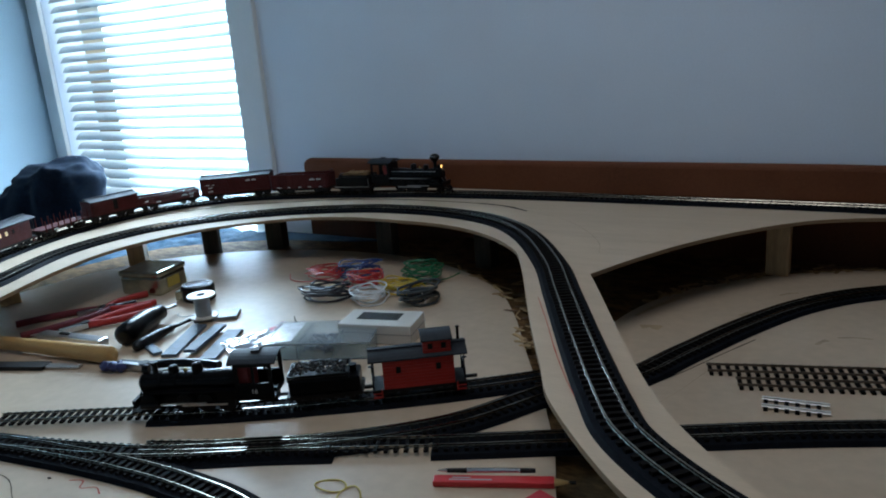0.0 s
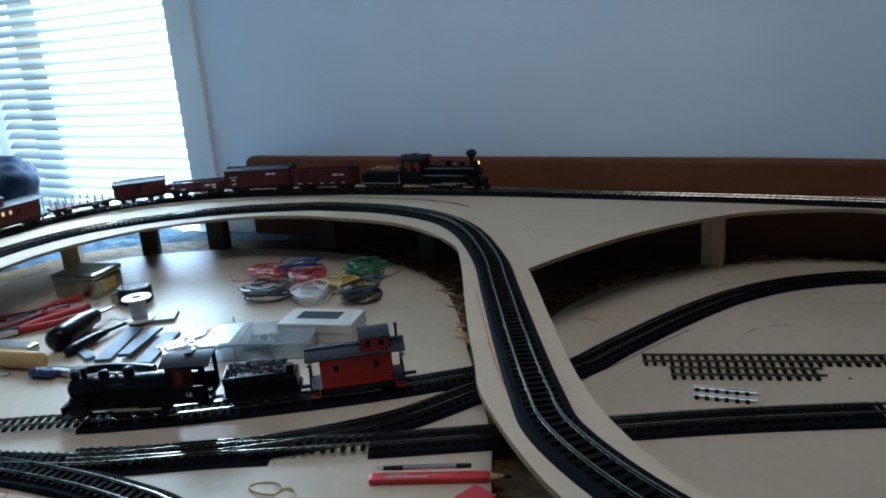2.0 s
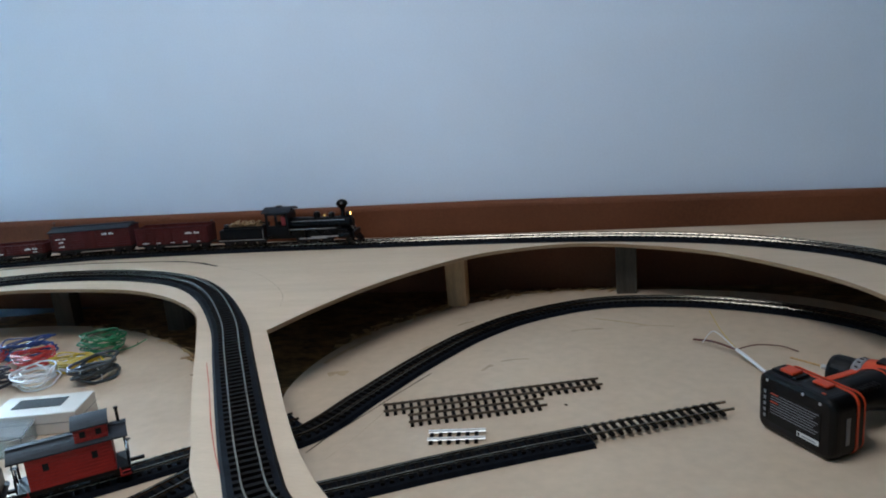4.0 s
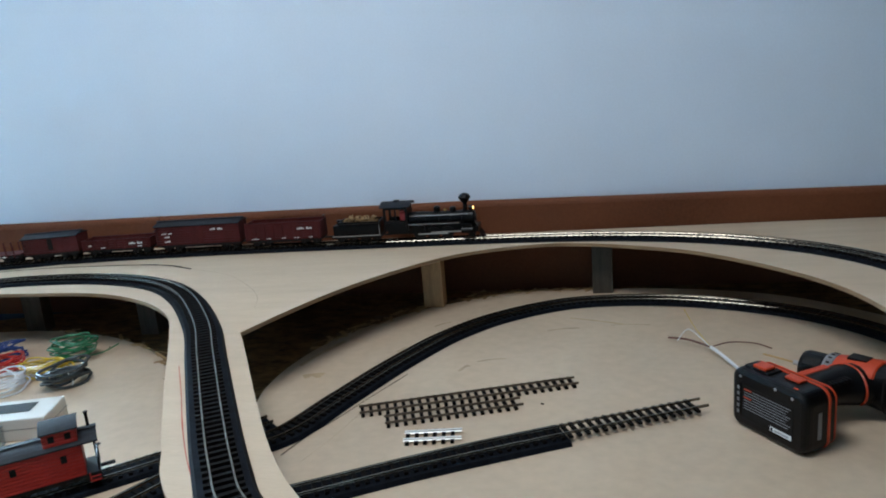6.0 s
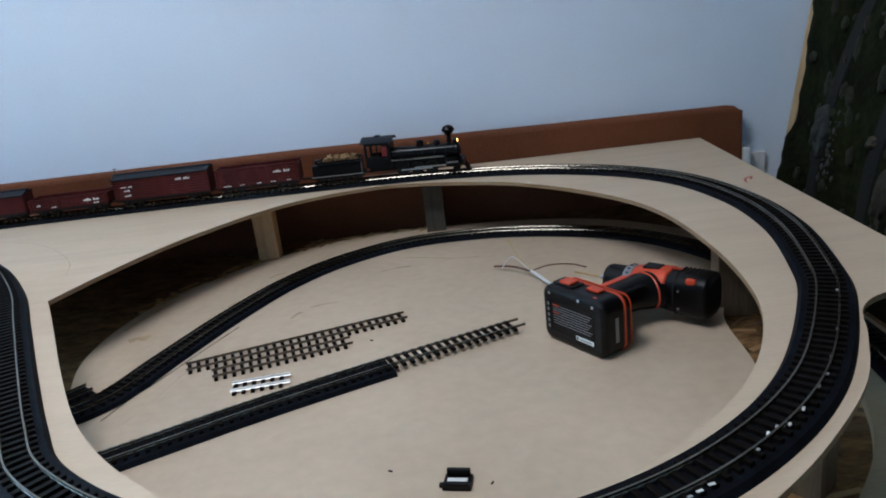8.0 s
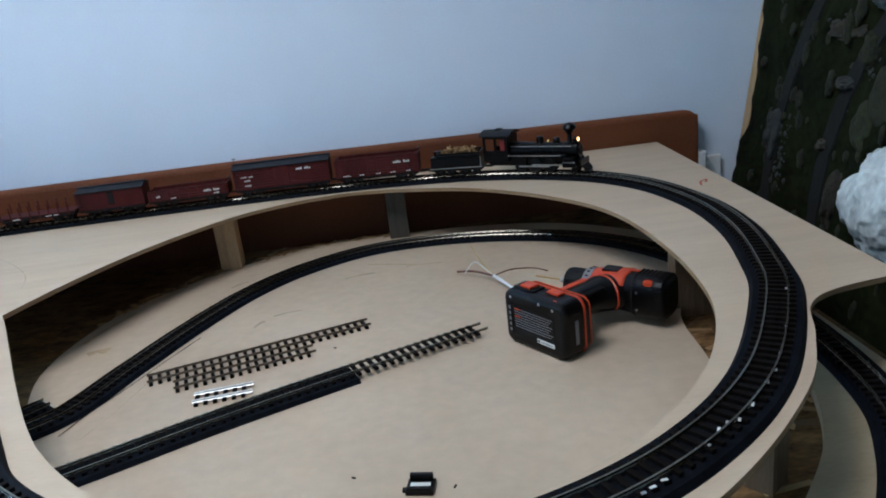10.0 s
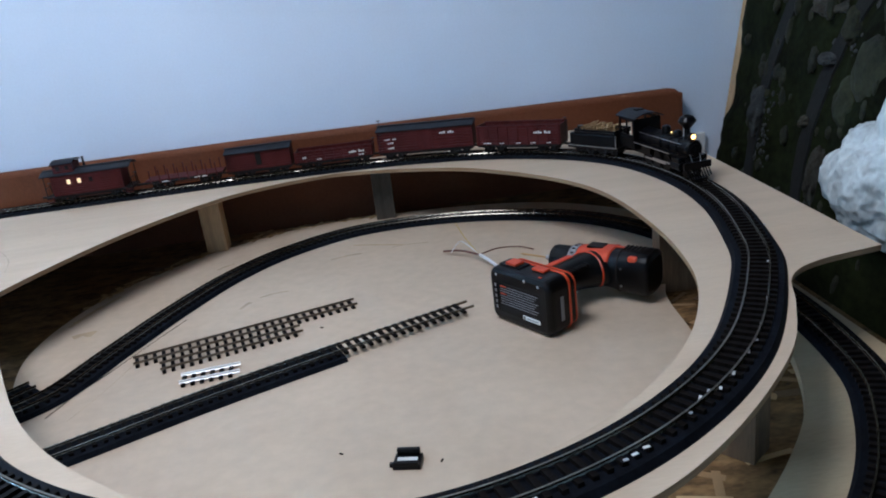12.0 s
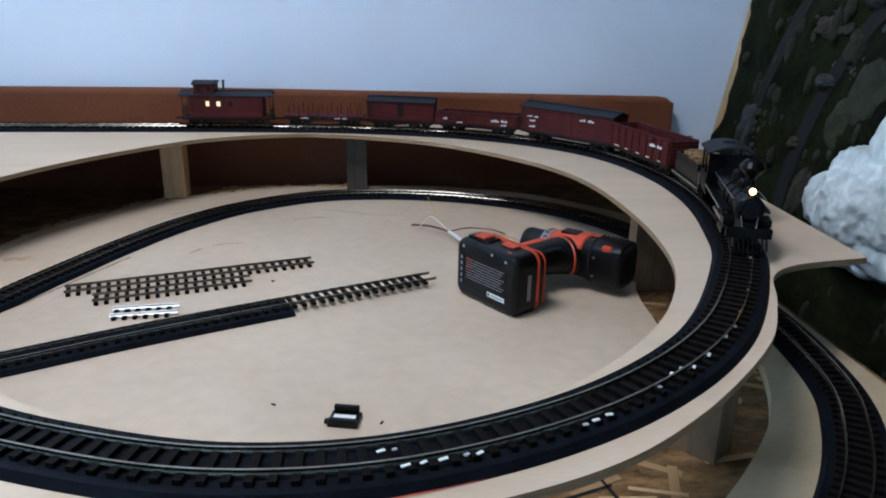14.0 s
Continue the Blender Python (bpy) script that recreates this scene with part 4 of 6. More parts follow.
def engine(label, balloon, off=None, cab_mat="black", trim="steel", number=None):
    """A small six-coupled engine; x = 0 at the headlight, facing +x. z = 0 on the rails."""
    t = thing("steam_engine", label, "locomotive")
    zc, r = 0.037, 0.0125
    bm = bmesh.new()
    m = pose(0, 0, zc, 0, 90, 0)
    lathe(bm, [(r * 0.2, -0.118), (r * 1.12, -0.118), (r * 1.1, -0.090), (r, -0.072), (r, -0.020), (r * 1.03, -0.0195), (r * 1.03, 0.004), (r * 0.9, 0.006), (r * 0.3, 0.0075)], m, 24)
    for x in (-0.085, -0.06, -0.038, -0.018):
        lathe(bm, [(r * 1.0, x - 0.0008), (r * 1.09, x - 0.0008), (r * 1.09, x + 0.0008), (r * 1.0, x + 0.0008)], m, 24)
    part("boiler", bm, "black", t, smooth=False)
    bm = bmesh.new()
    cyl(bm, (0.0062, 0, zc), (0.0085, 0, zc), r * 0.62, seg=18)
    box(bm, 0.0083, 0.0092, -0.001, 0.001, zc - 0.008, zc + 0.008)
    part("smokebox_door", bm, "black", t)
    bm = bmesh.new()
    if balloon:
        lathe(bm, [(0.0055, 0), (0.0042, 0.003), (0.0038, 0.014), (0.0050, 0.016), (0.0112, 0.0235), (0.0116, 0.0255), (0.0085, 0.0305), (0.0045, 0.0325), (0.0040, 0.031)], Matrix.Translation((-0.011, 0, zc + r - 0.001)), 20)
    else:
        lathe(bm, [(0.0050, 0), (0.0036, 0.002), (0.0034, 0.012), (0.0046, 0.0125), (0.0046, 0.0145), (0.003, 0.0145)], Matrix.Translation((-0.011, 0, zc + r - 0.001)), 16)
    part("chimney", bm, "black", t)
    for nm, x, rr, h in (("sand_dome", -0.034, 0.0062, 0.011), ("steam_dome", -0.064, 0.0066, 0.0135)):
        bm = bmesh.new()
        lathe(bm, [(rr * 1.15, 0), (rr, 0.002), (rr, h * 0.7), (rr * 0.8, h * 0.9), (rr * 0.3, h)], Matrix.Translation((x, 0, zc + r - 0.0025)), 16)
        part(nm, bm, "black", t)
    bm = bmesh.new()
    lathe(bm, [(0.0022, 0), (0.0028, 0.002), (0.0010, 0.0045)], Matrix.Translation((-0.049, 0, zc + r)), 12)
    part("bell", bm, mat("brass_bell", (0.5, 0.33, 0.1), 0.3, 0.9, bump=0), t)
    bm = bmesh.new()
    cyl(bm, (-0.004, 0, zc + r + 0.0045), (0.0035, 0, zc + r + 0.0045), 0.0046, seg=16)
    box(bm, -0.004, 0.002, -0.003, 0.003, zc + r - 0.001, zc + r + 0.001)
    hl = part("headlight", bm, "black", t)
    bm = bmesh.new()
    lathe(bm, [(0.0032, 0), (0.0026, 0.0008), (0.001, 0.0012)], pose(0.0036, 0, zc + r + 0.0045, 0, 90, 0), 14)
    part("lens", bm, "lamp" if off is not None else "grey", hl, "glowing warm lens" if off is not None else "")
    x0, x1, z0, z1 = -0.162, -0.116, 0.022, 0.064
    bm = bmesh.new()
    for s in (-1, 1):
        cab_frame(bm, s, 0.042, x0, x1, z0, z1)
    box(bm, x1 - 0.001, x1, -0.021, 0.021, z0, z1)
    box(bm, x0, x1, -0.021, 0.021, z0 - 0.002, z0)
    cab = part("cab", bm, cab_mat, t)
    part("cab_panel", bm_box(x0 + 0.004, x1 - 0.004, -0.0225, -0.0219, z0 + 0.002, z0 + 0.014), "black", cab)
    part("backhead", bm_box(x1 - 0.016, x1 - 0.002, -0.017, 0.017, z0 + 0.001, z1 - 0.006, bevel=0.002), "cabred", cab)
    arched_roof(t, x1 - x0 + 0.006, 0.042, z1, 0.007, "roof", 0.003, x=(x0 + x1) / 2, name="cab_roof")
    part("roof_vent", bm_box((x0 + x1) / 2 - 0.006, (x0 + x1) / 2 + 0.004, -0.006, 0.006, z1 + 0.008, z1 + 0.0105, bevel=0.0005), "roof", t)
    for s in (-1, 1):
        part("running_board", bm_box(-0.116, -0.012, s * 0.0175 - 0.0045, s * 0.0175 + 0.0045, 0.0305, 0.0315), "black", t)
        part("board_edge", bm_box(-0.116, -0.020, s * 0.0224 - 0.0004, s * 0.0224 + 0.0004, 0.0303, 0.0316), trim, t, "bright pin stripe")
        part("handrail", bm_cyl((-0.114, s * (r + 0.0018), zc + 0.008), (-0.004, s * (r + 0.0018), zc + 0.008), 0.0005, seg=6), trim, t)
        bm = bmesh.new()
        cyl(bm, (-0.018, s * 0.0165, 0.0155), (0.004, s * 0.0165, 0.0155), 0.0062, seg=16)
        box(bm, -0.016, 0.002, s * 0.0165 - 0.005, s * 0.0165 + 0.005, 0.0205, 0.0275, bevel=0.001)
        part("cylinder", bm, "black", t)
        part("side_rod", bm_box(-0.100, -0.044, s * 0.0135 - 0.0006, s * 0.0135 + 0.0006, 0.0095, 0.0115), "steel", t)
        part("main_rod", bm_box(-0.075, -0.016, s * 0.0150 - 0.0006, s * 0.0150 + 0.0006, 0.0125, 0.0145), "steel", t)
    part("frame", bm_box(-0.160, 0.010, -0.006, 0.006, 0.010, 0.026), "black", t)
    part("firebox", bm_box(-0.116, -0.088, -0.012, 0.012, 0.015, 0.036), "black", t)
    for x in (-0.098, -0.072, -0.046):
        wheelset(t, x, 0.0112, off, name="driving_wheelset")
    wheelset(t, -0.001, 0.0062, off, name="pony_wheelset")
    part("buffer_beam", bm_box(0.010, 0.014, -0.020, 0.020, 0.013, 0.022), "black", t)
    bm = bmesh.new()
    for k in range(9):
        u = (k - 4) / 4
        m = Matrix.Translation((0.0135, u * 0.016, 0.0125)) @ Matrix.Rotation(radians(52), 4, "Y")
        g = box(bm, 0, 0.0185 - 0.007 * abs(u), -0.0007, 0.0007, -0.0006, 0.0006, m=m)
    box(bm, 0.013, 0.0235, -0.009, 0.009, 0.0005, 0.0020)
    part("cowcatcher", bm, "black", t)
    bm = bmesh.new()
    for s in (-1, 1):
        cyl(bm, (0.011, s * 0.006, 0.021), (0.004, s * 0.008, 0.036), 0.0006, seg=6)
    part("front_brace", bm, trim, t)
    if number:
        text(number, 0.008, pose((x0 + x1) / 2, -0.0226, z0 + 0.005, 90, 0, 0), "letter", t)
        text(number, 0.008, pose((x0 + x1) / 2, 0.0226, z0 + 0.005, 90, 0, 180), "letter", t)
    return t


def tender(label, load, off=None, trim="steel", L=0.098):
    t = thing("tender", label, "tender")
    W = 0.040
    chassis(t, L, W, 0.014, off)
    bm = bmesh.new()
    box(bm, -L / 2 + 0.003, L / 2 - 0.003, -W / 2 + 0.002, W / 2 - 0.002, 0.014, 0.034, bevel=0.003)
    part("water_tank", bm, "black", t)
    boards(t, "flare", L - 0.02, W + 0.001, 0.0335, 0.041, "black", 2, floor_=False).matrix_basis = pose(0.006, 0, 0)
    for s in (-1, 1):
        part("trim_line", bm_box(-L / 2 + 0.002, L / 2 - 0.002, s * (W / 2 + 0.0003) - 0.0004, s * (W / 2 + 0.0003) + 0.0004, 0.0135, 0.0146), trim, t)
        part("trim_line", bm_box(L / 2 - 0.005, L / 2 - 0.004, s * (W / 2 - 0.0018) - 0.0004, s * (W / 2 - 0.0018) + 0.0004, 0.015, 0.034), trim, t)
    part("water_hatch", bm_cyl((-L / 2 + 0.012, 0, 0.033), (-L / 2 + 0.012, 0, 0.042), 0.005, seg=14), "black", t)
    rr = random.Random(9)
    if load == "wood":
        for k in range(95):
            m = pose(rr.uniform(-0.024, 0.036), rr.uniform(-0.013, 0.013), rr.uniform(0.036, 0.0455), rr.uniform(-15, 15), rr.uniform(-10, 10), 90 + rr.gauss(0, 22))
            part("log", bm_box(-0.0075, 0.0075, -0.0011, 0.0011, -0.0010, 0.0010, bevel=0.0003, m=m), "wood_load", t)
    else:
        bm = bmesh.new()
        for k in range(240):
            x, y = rr.uniform(-0.026, 0.038), rr.uniform(-0.016, 0.016)
            h = 0.047 - 9 * (y * y) - 2 * (x - 0.01) ** 2
            bmesh.ops.create_icosphere(bm, subdivisions=1, radius=rr.uniform(0.0016, 0.003), matrix=pose(x, y, h - rr.uniform(0, 0.003), rr.uniform(0, 90), rr.uniform(0, 90), 0) @ Matrix.Diagonal((1, 0.8, 0.7, 1)))
        tagged(part("coal", bm, "coal", t), kind="stuff")
    return t


# the running train: each vehicle and the place of its middle behind the headlight
TRAIN = [
    (engine("black running steam engine with balloon chimney and glowing headlight", True, 0.0, "black"), 0.0, 0.14),
    (tender("black tender piled with split firewood", "wood", -0.217), -0.217, 0.05),
    (gondola(0.150, 0.046, -0.362, "oxide-red high-sided gondola with white lettering", [(0.045, 0.033, 0.030, 0.0042), (-0.055, 0.0165, 0.015, 0.002), (-0.028, 0.0165, 0.009, 0.002), (0.002, 0.0165, 0.009, 0.002), (0.028, 0.0165, 0.010, 0.002), (0.056, 0.0165, 0.008, 0.002)]), -0.362, 0.09),
    (boxcar(0.170, 0.059, -0.535, "tall oxide-red boxcar with charcoal roof and white lettering", [(0.040, 0.040, 0.026, 0.004), (-0.062, 0.036, 0.022, 0.0022), (-0.062, 0.029, 0.011, 0.003), (-0.062, 0.020, 0.012, 0.003)]), -0.535, 0.11),
    (gondola(0.140, 0.032, -0.705, "low oxide-red gondola with white lettering", [(0.042, 0.022, 0.028, 0.0042), (0.050, 0.0165, 0.010, 0.0028), (-0.052, 0.021, 0.007, 0.004), (-0.026, 0.0165, 0.010, 0.0025)], 4), -0.705, 0.09),
    (boxcar(0.114, 0.053, -0.840, "short oxide-red boxcar with an open dark doorway", [], True, False), -0.840, 0.06),
    (stake_car(0.136, -0.975, "oxide-red flatcar with upright side stakes"), -0.975, 0.085),
    (red_caboose("red_car", "roof", 0.150, 0.060, -1.140, "oxide-red caboose with lit windows and a cupola", True, -0.036), -1.140, 0.10),
]

# the parked train on the spur
def on_line(line, s, z, back=False):
    p, w = line.at(s), line.way(s)
    return pose(p.x, p.y, z, 0, 0, math.degrees(math.atan2(w.y, w.x)) + (180 if back else 0))


SPUR_TOP = 0.0003 + 0.005 + 0.0056
parked = engine("black steam engine parked on the spur facing away from its caboose", False, None, "black", "black", "16")
parked.matrix_basis = on_line(SPUR, 0.201, SPUR_TOP, True)
pt = tender("black tender heaped with coal parked behind its engine", "coal", None, "black", 0.092)
pt.matrix_basis = on_line(SPUR, 0.417, SPUR_TOP, True)
pc = red_caboose("caboose", "roof", 0.114, 0.061, None, "bright red caboose with a dark grey roof parked on the spur", False, 0.024, 1)
pc.matrix_basis = on_line(SPUR, 0.530, SPUR_TOP)


# ---- cordless drill lying on its side ----
drill = thing("cordless_drill", "black and orange cordless drill lying on the lower board", "drill", m=Matrix.Translation((0.944, 0.714, 0.0)) @ Matrix.Rotation(math.atan2(0.84, -0.545), 4, "Z"))
# local: x along the body toward the chuck, y from the body back toward the battery face, so -y is the way of the handle
BZ = 0.036


def rounded(x0, x1, z0, z1, r, stations, n=6):
    """A block of rounded-rectangle sections; stations are (y, inset)."""
    bm, rings = bmesh.new(), []
    for y, inset in stations:
        ring = []
        for cx, cz, a0 in ((x1 - r, z1 - r, 0), (x0 + r, z1 - r, 90), (x0 + r, z0 + r, 180), (x1 - r, z0 + r, 270)):
            for k in range(n + 1):
                a = radians(a0 + 90 * k / n)
                ring.append(bm.verts.new((cx + (r - inset) * math.cos(a), y, cz + (r - inset) * math.sin(a))))
        rings.append(ring)
    k = len(rings[0])
    for r0, r1 in zip(rings, rings[1:]):
        for j in range(k):
            bm.faces.new((r0[j], r0[(j + 1) % k], r1[(j + 1) % k], r1[j]))
    bm.faces.new(rings[0])
    bm.faces.new(rings[-1][::-1])
    bmesh.ops.recalc_face_normals(bm, faces=bm.faces)
    return bm


bat = part("battery", rounded(-0.052, 0.050, 0.0, 0.070, 0.013, [(0.0, 0.0060), (-0.0010, 0.0035), (-0.0030, 0.0014), (-0.0060, 0.0003), (-0.009, 0.0), (-0.030, 0.0), (-0.0320, 0.0010)]), "rubber", drill)
part("orange_seam", rounded(-0.0525, 0.0505, -0.0001, 0.0705, 0.013, [(-0.0320, 0.0006), (-0.0324, 0.0), (-0.0346, 0.0), (-0.0350, 0.0006)]), "orange", bat)
part("battery_shoe", rounded(-0.052, 0.048, 0.001, 0.068, 0.013, [(-0.0350, 0.0010), (-0.0430, 0.0016)]), "rubber", drill)
part("orange_seam", rounded(-0.0515, 0.0475, 0.0014, 0.0682, 0.013, [(-0.0430, 0.0012), (-0.0433, 0.0004), (-0.0452, 0.0008), (-0.0456, 0.0014)]), "orange", bat)
part("neck", rounded(-0.0500, 0.0460, 0.003, 0.067, 0.013, [(-0.0456, 0.0004), (-0.0500, 0.0040), (-0.0545, 0.0110)]), "rubber", drill)
part("maker_mark", bm_box(-0.0526, -0.0519, -0.022, -0.017, 0.018, 0.048), "grey", bat)
part("latch_block", bm_box(0.006, 0.040, -0.030, -0.010, 0.0690, 0.0722, bevel=0.0015), "rubber", bat)
part("release_tab", bm_box(0.012, 0.030, -0.027, -0.011, 0.0715, 0.0755, bevel=0.002), "orange", bat)
part("release_tab", bm_box(-0.026, -0.006, -0.031, -0.019, 0.0695, 0.0728, bevel=0.002), "orange", bat)
part("edge_mark", bm_box(-0.034, -0.029, -0.009, -0.007, 0.0695, 0.0705), "orange", bat)
part("label_plate", bm_box(-0.036, 0.032, -0.0002, 0.0004, 0.014, 0.052), "ink", bat)
for k in range(8):
    part("label_line", bm_box(-0.033 + (k * 7 % 3) * 0.003, 0.030 - (0.012 if k in (0, 3) else 0), 0.0005, 0.0007, 0.0478 - k * 0.0032, 0.0486 - k * 0.0032), "grey", bat)
for k in (0, 3):
    part("label_heading", bm_box(0.0195, 0.030, 0.0005, 0.0007, 0.0476 - k * 0.0032, 0.0490 - k * 0.0032), "orange", bat)
part("label_sticker", bm_box(-0.035, -0.007, 0.0005, 0.0009, 0.0140, 0.0195, bevel=0.0002), "letter", bat)
part("sticker_mark", bm_box(-0.0110, -0.0085, 0.0010, 0.0012, 0.0150, 0.0185), "ink", bat)
part("sticker_line", bm_box(-0.032, -0.0135, 0.0010, 0.0012, 0.0160, 0.0172), "grey", bat)
part("gauge_strip", bm_box(0.0345, 0.0415, -0.0004, 0.0006, 0.014, 0.054, bevel=0.0004), "rubber", bat)
for k in range(5):
    part("gauge_light", bm_box(0.0365, 0.0395, 0.0005, 0.0009, 0.017 + k * 0.0072, 0.021 + k * 0.0072), "grey", bat)
for x, z in ((0.036, 0.0615), (-0.012, 0.0635), (-0.034, 0.0615)):
    part("screw", bm_cyl((x, -0.0015, z), (x, 0.0002, z), 0.0018, seg=10), "lightgrey", bat)
AX = -0.140  # the body's axis
bm = bmesh.new()
prof = [(0.0, 0.0535, 0.031, 0.022), (0.001, 0.064, 0.0245, 0.0200), (0.002, 0.080, 0.0225, 0.0195), (0.000, 0.100, 0.0235, 0.0200), (-0.004, 0.118, 0.029, 0.0225), (-0.008, 0.132, 0.036, 0.024)]
rings = []
for cx, y, a, b in prof:
    rings.append([bm.verts.new((cx + a * math.cos(2 * math.pi * k / 22), -y, BZ + b * math.sin(2 * math.pi * k / 22))) for k in range(22)])
for r0, r1 in zip(rings, rings[1:]):
    for k in range(22):
        bm.faces.new((r0[k], r0[(k + 1) % 22], r1[(k + 1) % 22], r1[k]))
bm.faces.new(rings[0])
bm.faces.new(rings[-1][::-1])
bmesh.ops.recalc_face_normals(bm, faces=bm.faces)
grip = part("handle", bm, "rubber", drill, smooth=True)
# thin orange piping where the grip meets the body, and a stripe up its front
ring = [(-0.004 + 0.0292 * math.cos(radians(a)), -0.118 + 0.004 * math.cos(radians(2 * a)), BZ + 0.0228 * math.sin(radians(a))) for a in range(20, 245, 15)]
bm = bmesh.new()
for p, q in zip(ring, ring[1:]):
    cyl(bm, p, q, 0.0013, seg=6)
part("piping", bm, "orange", grip)
part("grip_stripe", bm_box(0.010, 0.020, -0.110, -0.058, BZ + 0.0130, BZ + 0.0190, bevel=0.002), "orange", grip)
for k in range(7):
    part("grip_rib", bm_box(-0.0225, -0.0130, -0.072 - k * 0.005, -0.070 - k * 0.005, BZ + 0.0140, BZ + 0.0180, bevel=0.0006), "rubber", grip)
part("trigger", bm_box(0.021, 0.036, -0.118, -0.094, BZ - 0.007, BZ + 0.007, bevel=0.003), "rubber", drill)
m = pose(0, AX, BZ, 0, 90, 0)
def barrel(stations, a0=0, a1=360, inner=0.0, n=40):
    """Squarish sections (x, half width, half height, squareness) along the body; a part of the turn with `inner` gives a shell."""
    bm, rings, full = bmesh.new(), [], a1 - a0 >= 360
    for x, ry, rz, e in stations:
        def at(a, k):
            c, d = math.cos(radians(a)), math.sin(radians(a))
            return bm.verts.new((x, AX + (ry - k) * math.copysign(abs(c) ** (2 / e), c), BZ + (rz - k) * math.copysign(abs(d) ** (2 / e), d)))
        angles = [a0 + (a1 - a0) * k / n for k in range(n if full else n + 1)]
        rings.append([at(a, 0) for a in angles] + ([] if full else [at(a, inner) for a in reversed(angles)]))
    for r0, r1 in zip(rings, rings[1:]):
        for k in range(len(r0)):
            bm.faces.new((r0[k], r0[(k + 1) % len(r0)], r1[(k + 1) % len(r0)], r1[k]))
    bm.faces.new(rings[0])
    bm.faces.new(rings[-1][::-1])
    bmesh.ops.recalc_face_normals(bm, faces=bm.faces)
    return bm


body = part("motor_housing", barrel([(-0.0885, 0.0200, 0.0215, 3.6), (-0.0870, 0.0245, 0.0262, 3.6), (-0.0840, 0.0268, 0.0285, 3.6), (-0.076, 0.0275, 0.0292, 3.4), (-0.050, 0.0272, 0.0285, 3.2), (-0.030, 0.0262, 0.0268, 2.8), (-0.005, 0.0250, 0.0255, 2.4), (0.024, 0.0236, 0.0240, 2.1)]), "rubber", drill)
part("rear_seam", barrel([(-0.0440, 0.0274, 0.0287, 3.2), (-0.0425, 0.0276, 0.0289, 3.2), (-0.0415, 0.0272, 0.0284, 3.1)]), "ink", body)
shell = part("orange_shell", barrel([(-0.0300, 0.0266, 0.0272, 2.8), (-0.0280, 0.0280, 0.0286, 2.8), (-0.010, 0.0272, 0.0278, 2.5), (0.010, 0.0260, 0.0264, 2.3), (0.0235, 0.0244, 0.0248, 2.1)], 28, 175, 0.004), "orange", drill)
part("side_flash", barrel([(-0.004, 0.0262, 0.0266, 2.4), (0.004, 0.0264, 0.0266, 2.35), (0.016, 0.0254, 0.0256, 2.2), (0.0215, 0.0246, 0.0248, 2.1)], -25, 6, 0.004, 12), "orange", shell)
part("shell_belly", bm_box(-0.026, 0.022, AX + 0.0165, AX + 0.0250, BZ - 0.016, BZ + 0.013, bevel=0.004), "rubber", shell)
part("maker_plate", bm_box(-0.014, 0.010, AX - 0.010, AX + 0.008, BZ + 0.0255, BZ + 0.0290, bevel=0.001), "rubber", shell)
part("direction_switch", bm_cyl((0.004, AX + 0.018, BZ + 0.0165), (0.004, AX + 0.0225, BZ + 0.0205), 0.006, seg=14), "rubber", shell)
bm = bmesh.new()
lathe(bm, [(0.0235, 0.024), (0.0246, 0.0255), (0.0246, 0.034), (0.0230, 0.037)], m, 28)
collar = part("torque_collar", bm, "grey", drill)
for k in range(9):
    a = radians(15 + k * 18)
    part("collar_number", bm_box(0.028, 0.032, AX + 0.0246 * math.cos(a) - 0.0009, AX + 0.0246 * math.cos(a) + 0.0009, BZ + 0.0246 * math.sin(a) - 0.0008, BZ + 0.0246 * math.sin(a) + 0.0008), "ink", collar)
bm = bmesh.new()
lathe(bm, [(0.0195, 0.037), (0.0212, 0.039), (0.0212, 0.062), (0.0195, 0.067), (0.0110, 0.071), (0.005, 0.073)], m, 24)
chuck = part("chuck", bm, "rubber", drill)
part("bit", bm_cyl((0.071, AX, BZ), (0.082, AX, BZ), 0.0032, seg=10), "steel", chuck)
bm = bmesh.new()
cyl(bm, (0.082, AX, BZ), (0.126, AX, BZ), 0.0011, seg=6)
for k in range(7):
    cyl(bm, (0.084 + k * 0.006, AX - 0.0012, BZ - 0.0008), (0.087 + k * 0.006, AX + 0.0012, BZ + 0.0012), 0.0011, seg=6)
part("drill_flute", bm, "hickory", chuck)
for k in range(5):
    part("vent", bm_box(-0.046 - k * 0.006, -0.0435 - k * 0.006, AX - 0.012, AX + 0.004, BZ + 0.0270, BZ + 0.0295), "ink", body)
part("vent_accent", bm_box(-0.044, -0.026, AX - 0.006, AX - 0.002, BZ + 0.0270, BZ + 0.0292, bevel=0.001), "orange", body)
part("mode_switch", bm_box(-0.072, -0.058, AX + 0.013, AX + 0.0245, BZ + 0.0165, BZ + 0.0265, bevel=0.003), "orange", body)
for x, z in ((-0.050, 0.010), (-0.050, -0.014)):
    part("side_screw", bm_cyl((x, AX + 0.022, BZ + z), (x, AX + 0.0280, BZ + z), 0.0016, seg=8), "steel", body)


ASKEW = pose(0.0, AX, BZ, 0, 0, 14) @ Matrix.Diagonal((0.90, 0.95, 0.94, 1)) @ pose(0.0, -AX, -BZ)
for ob in (body, shell, collar, chuck):
    ob.matrix_basis = ASKEW


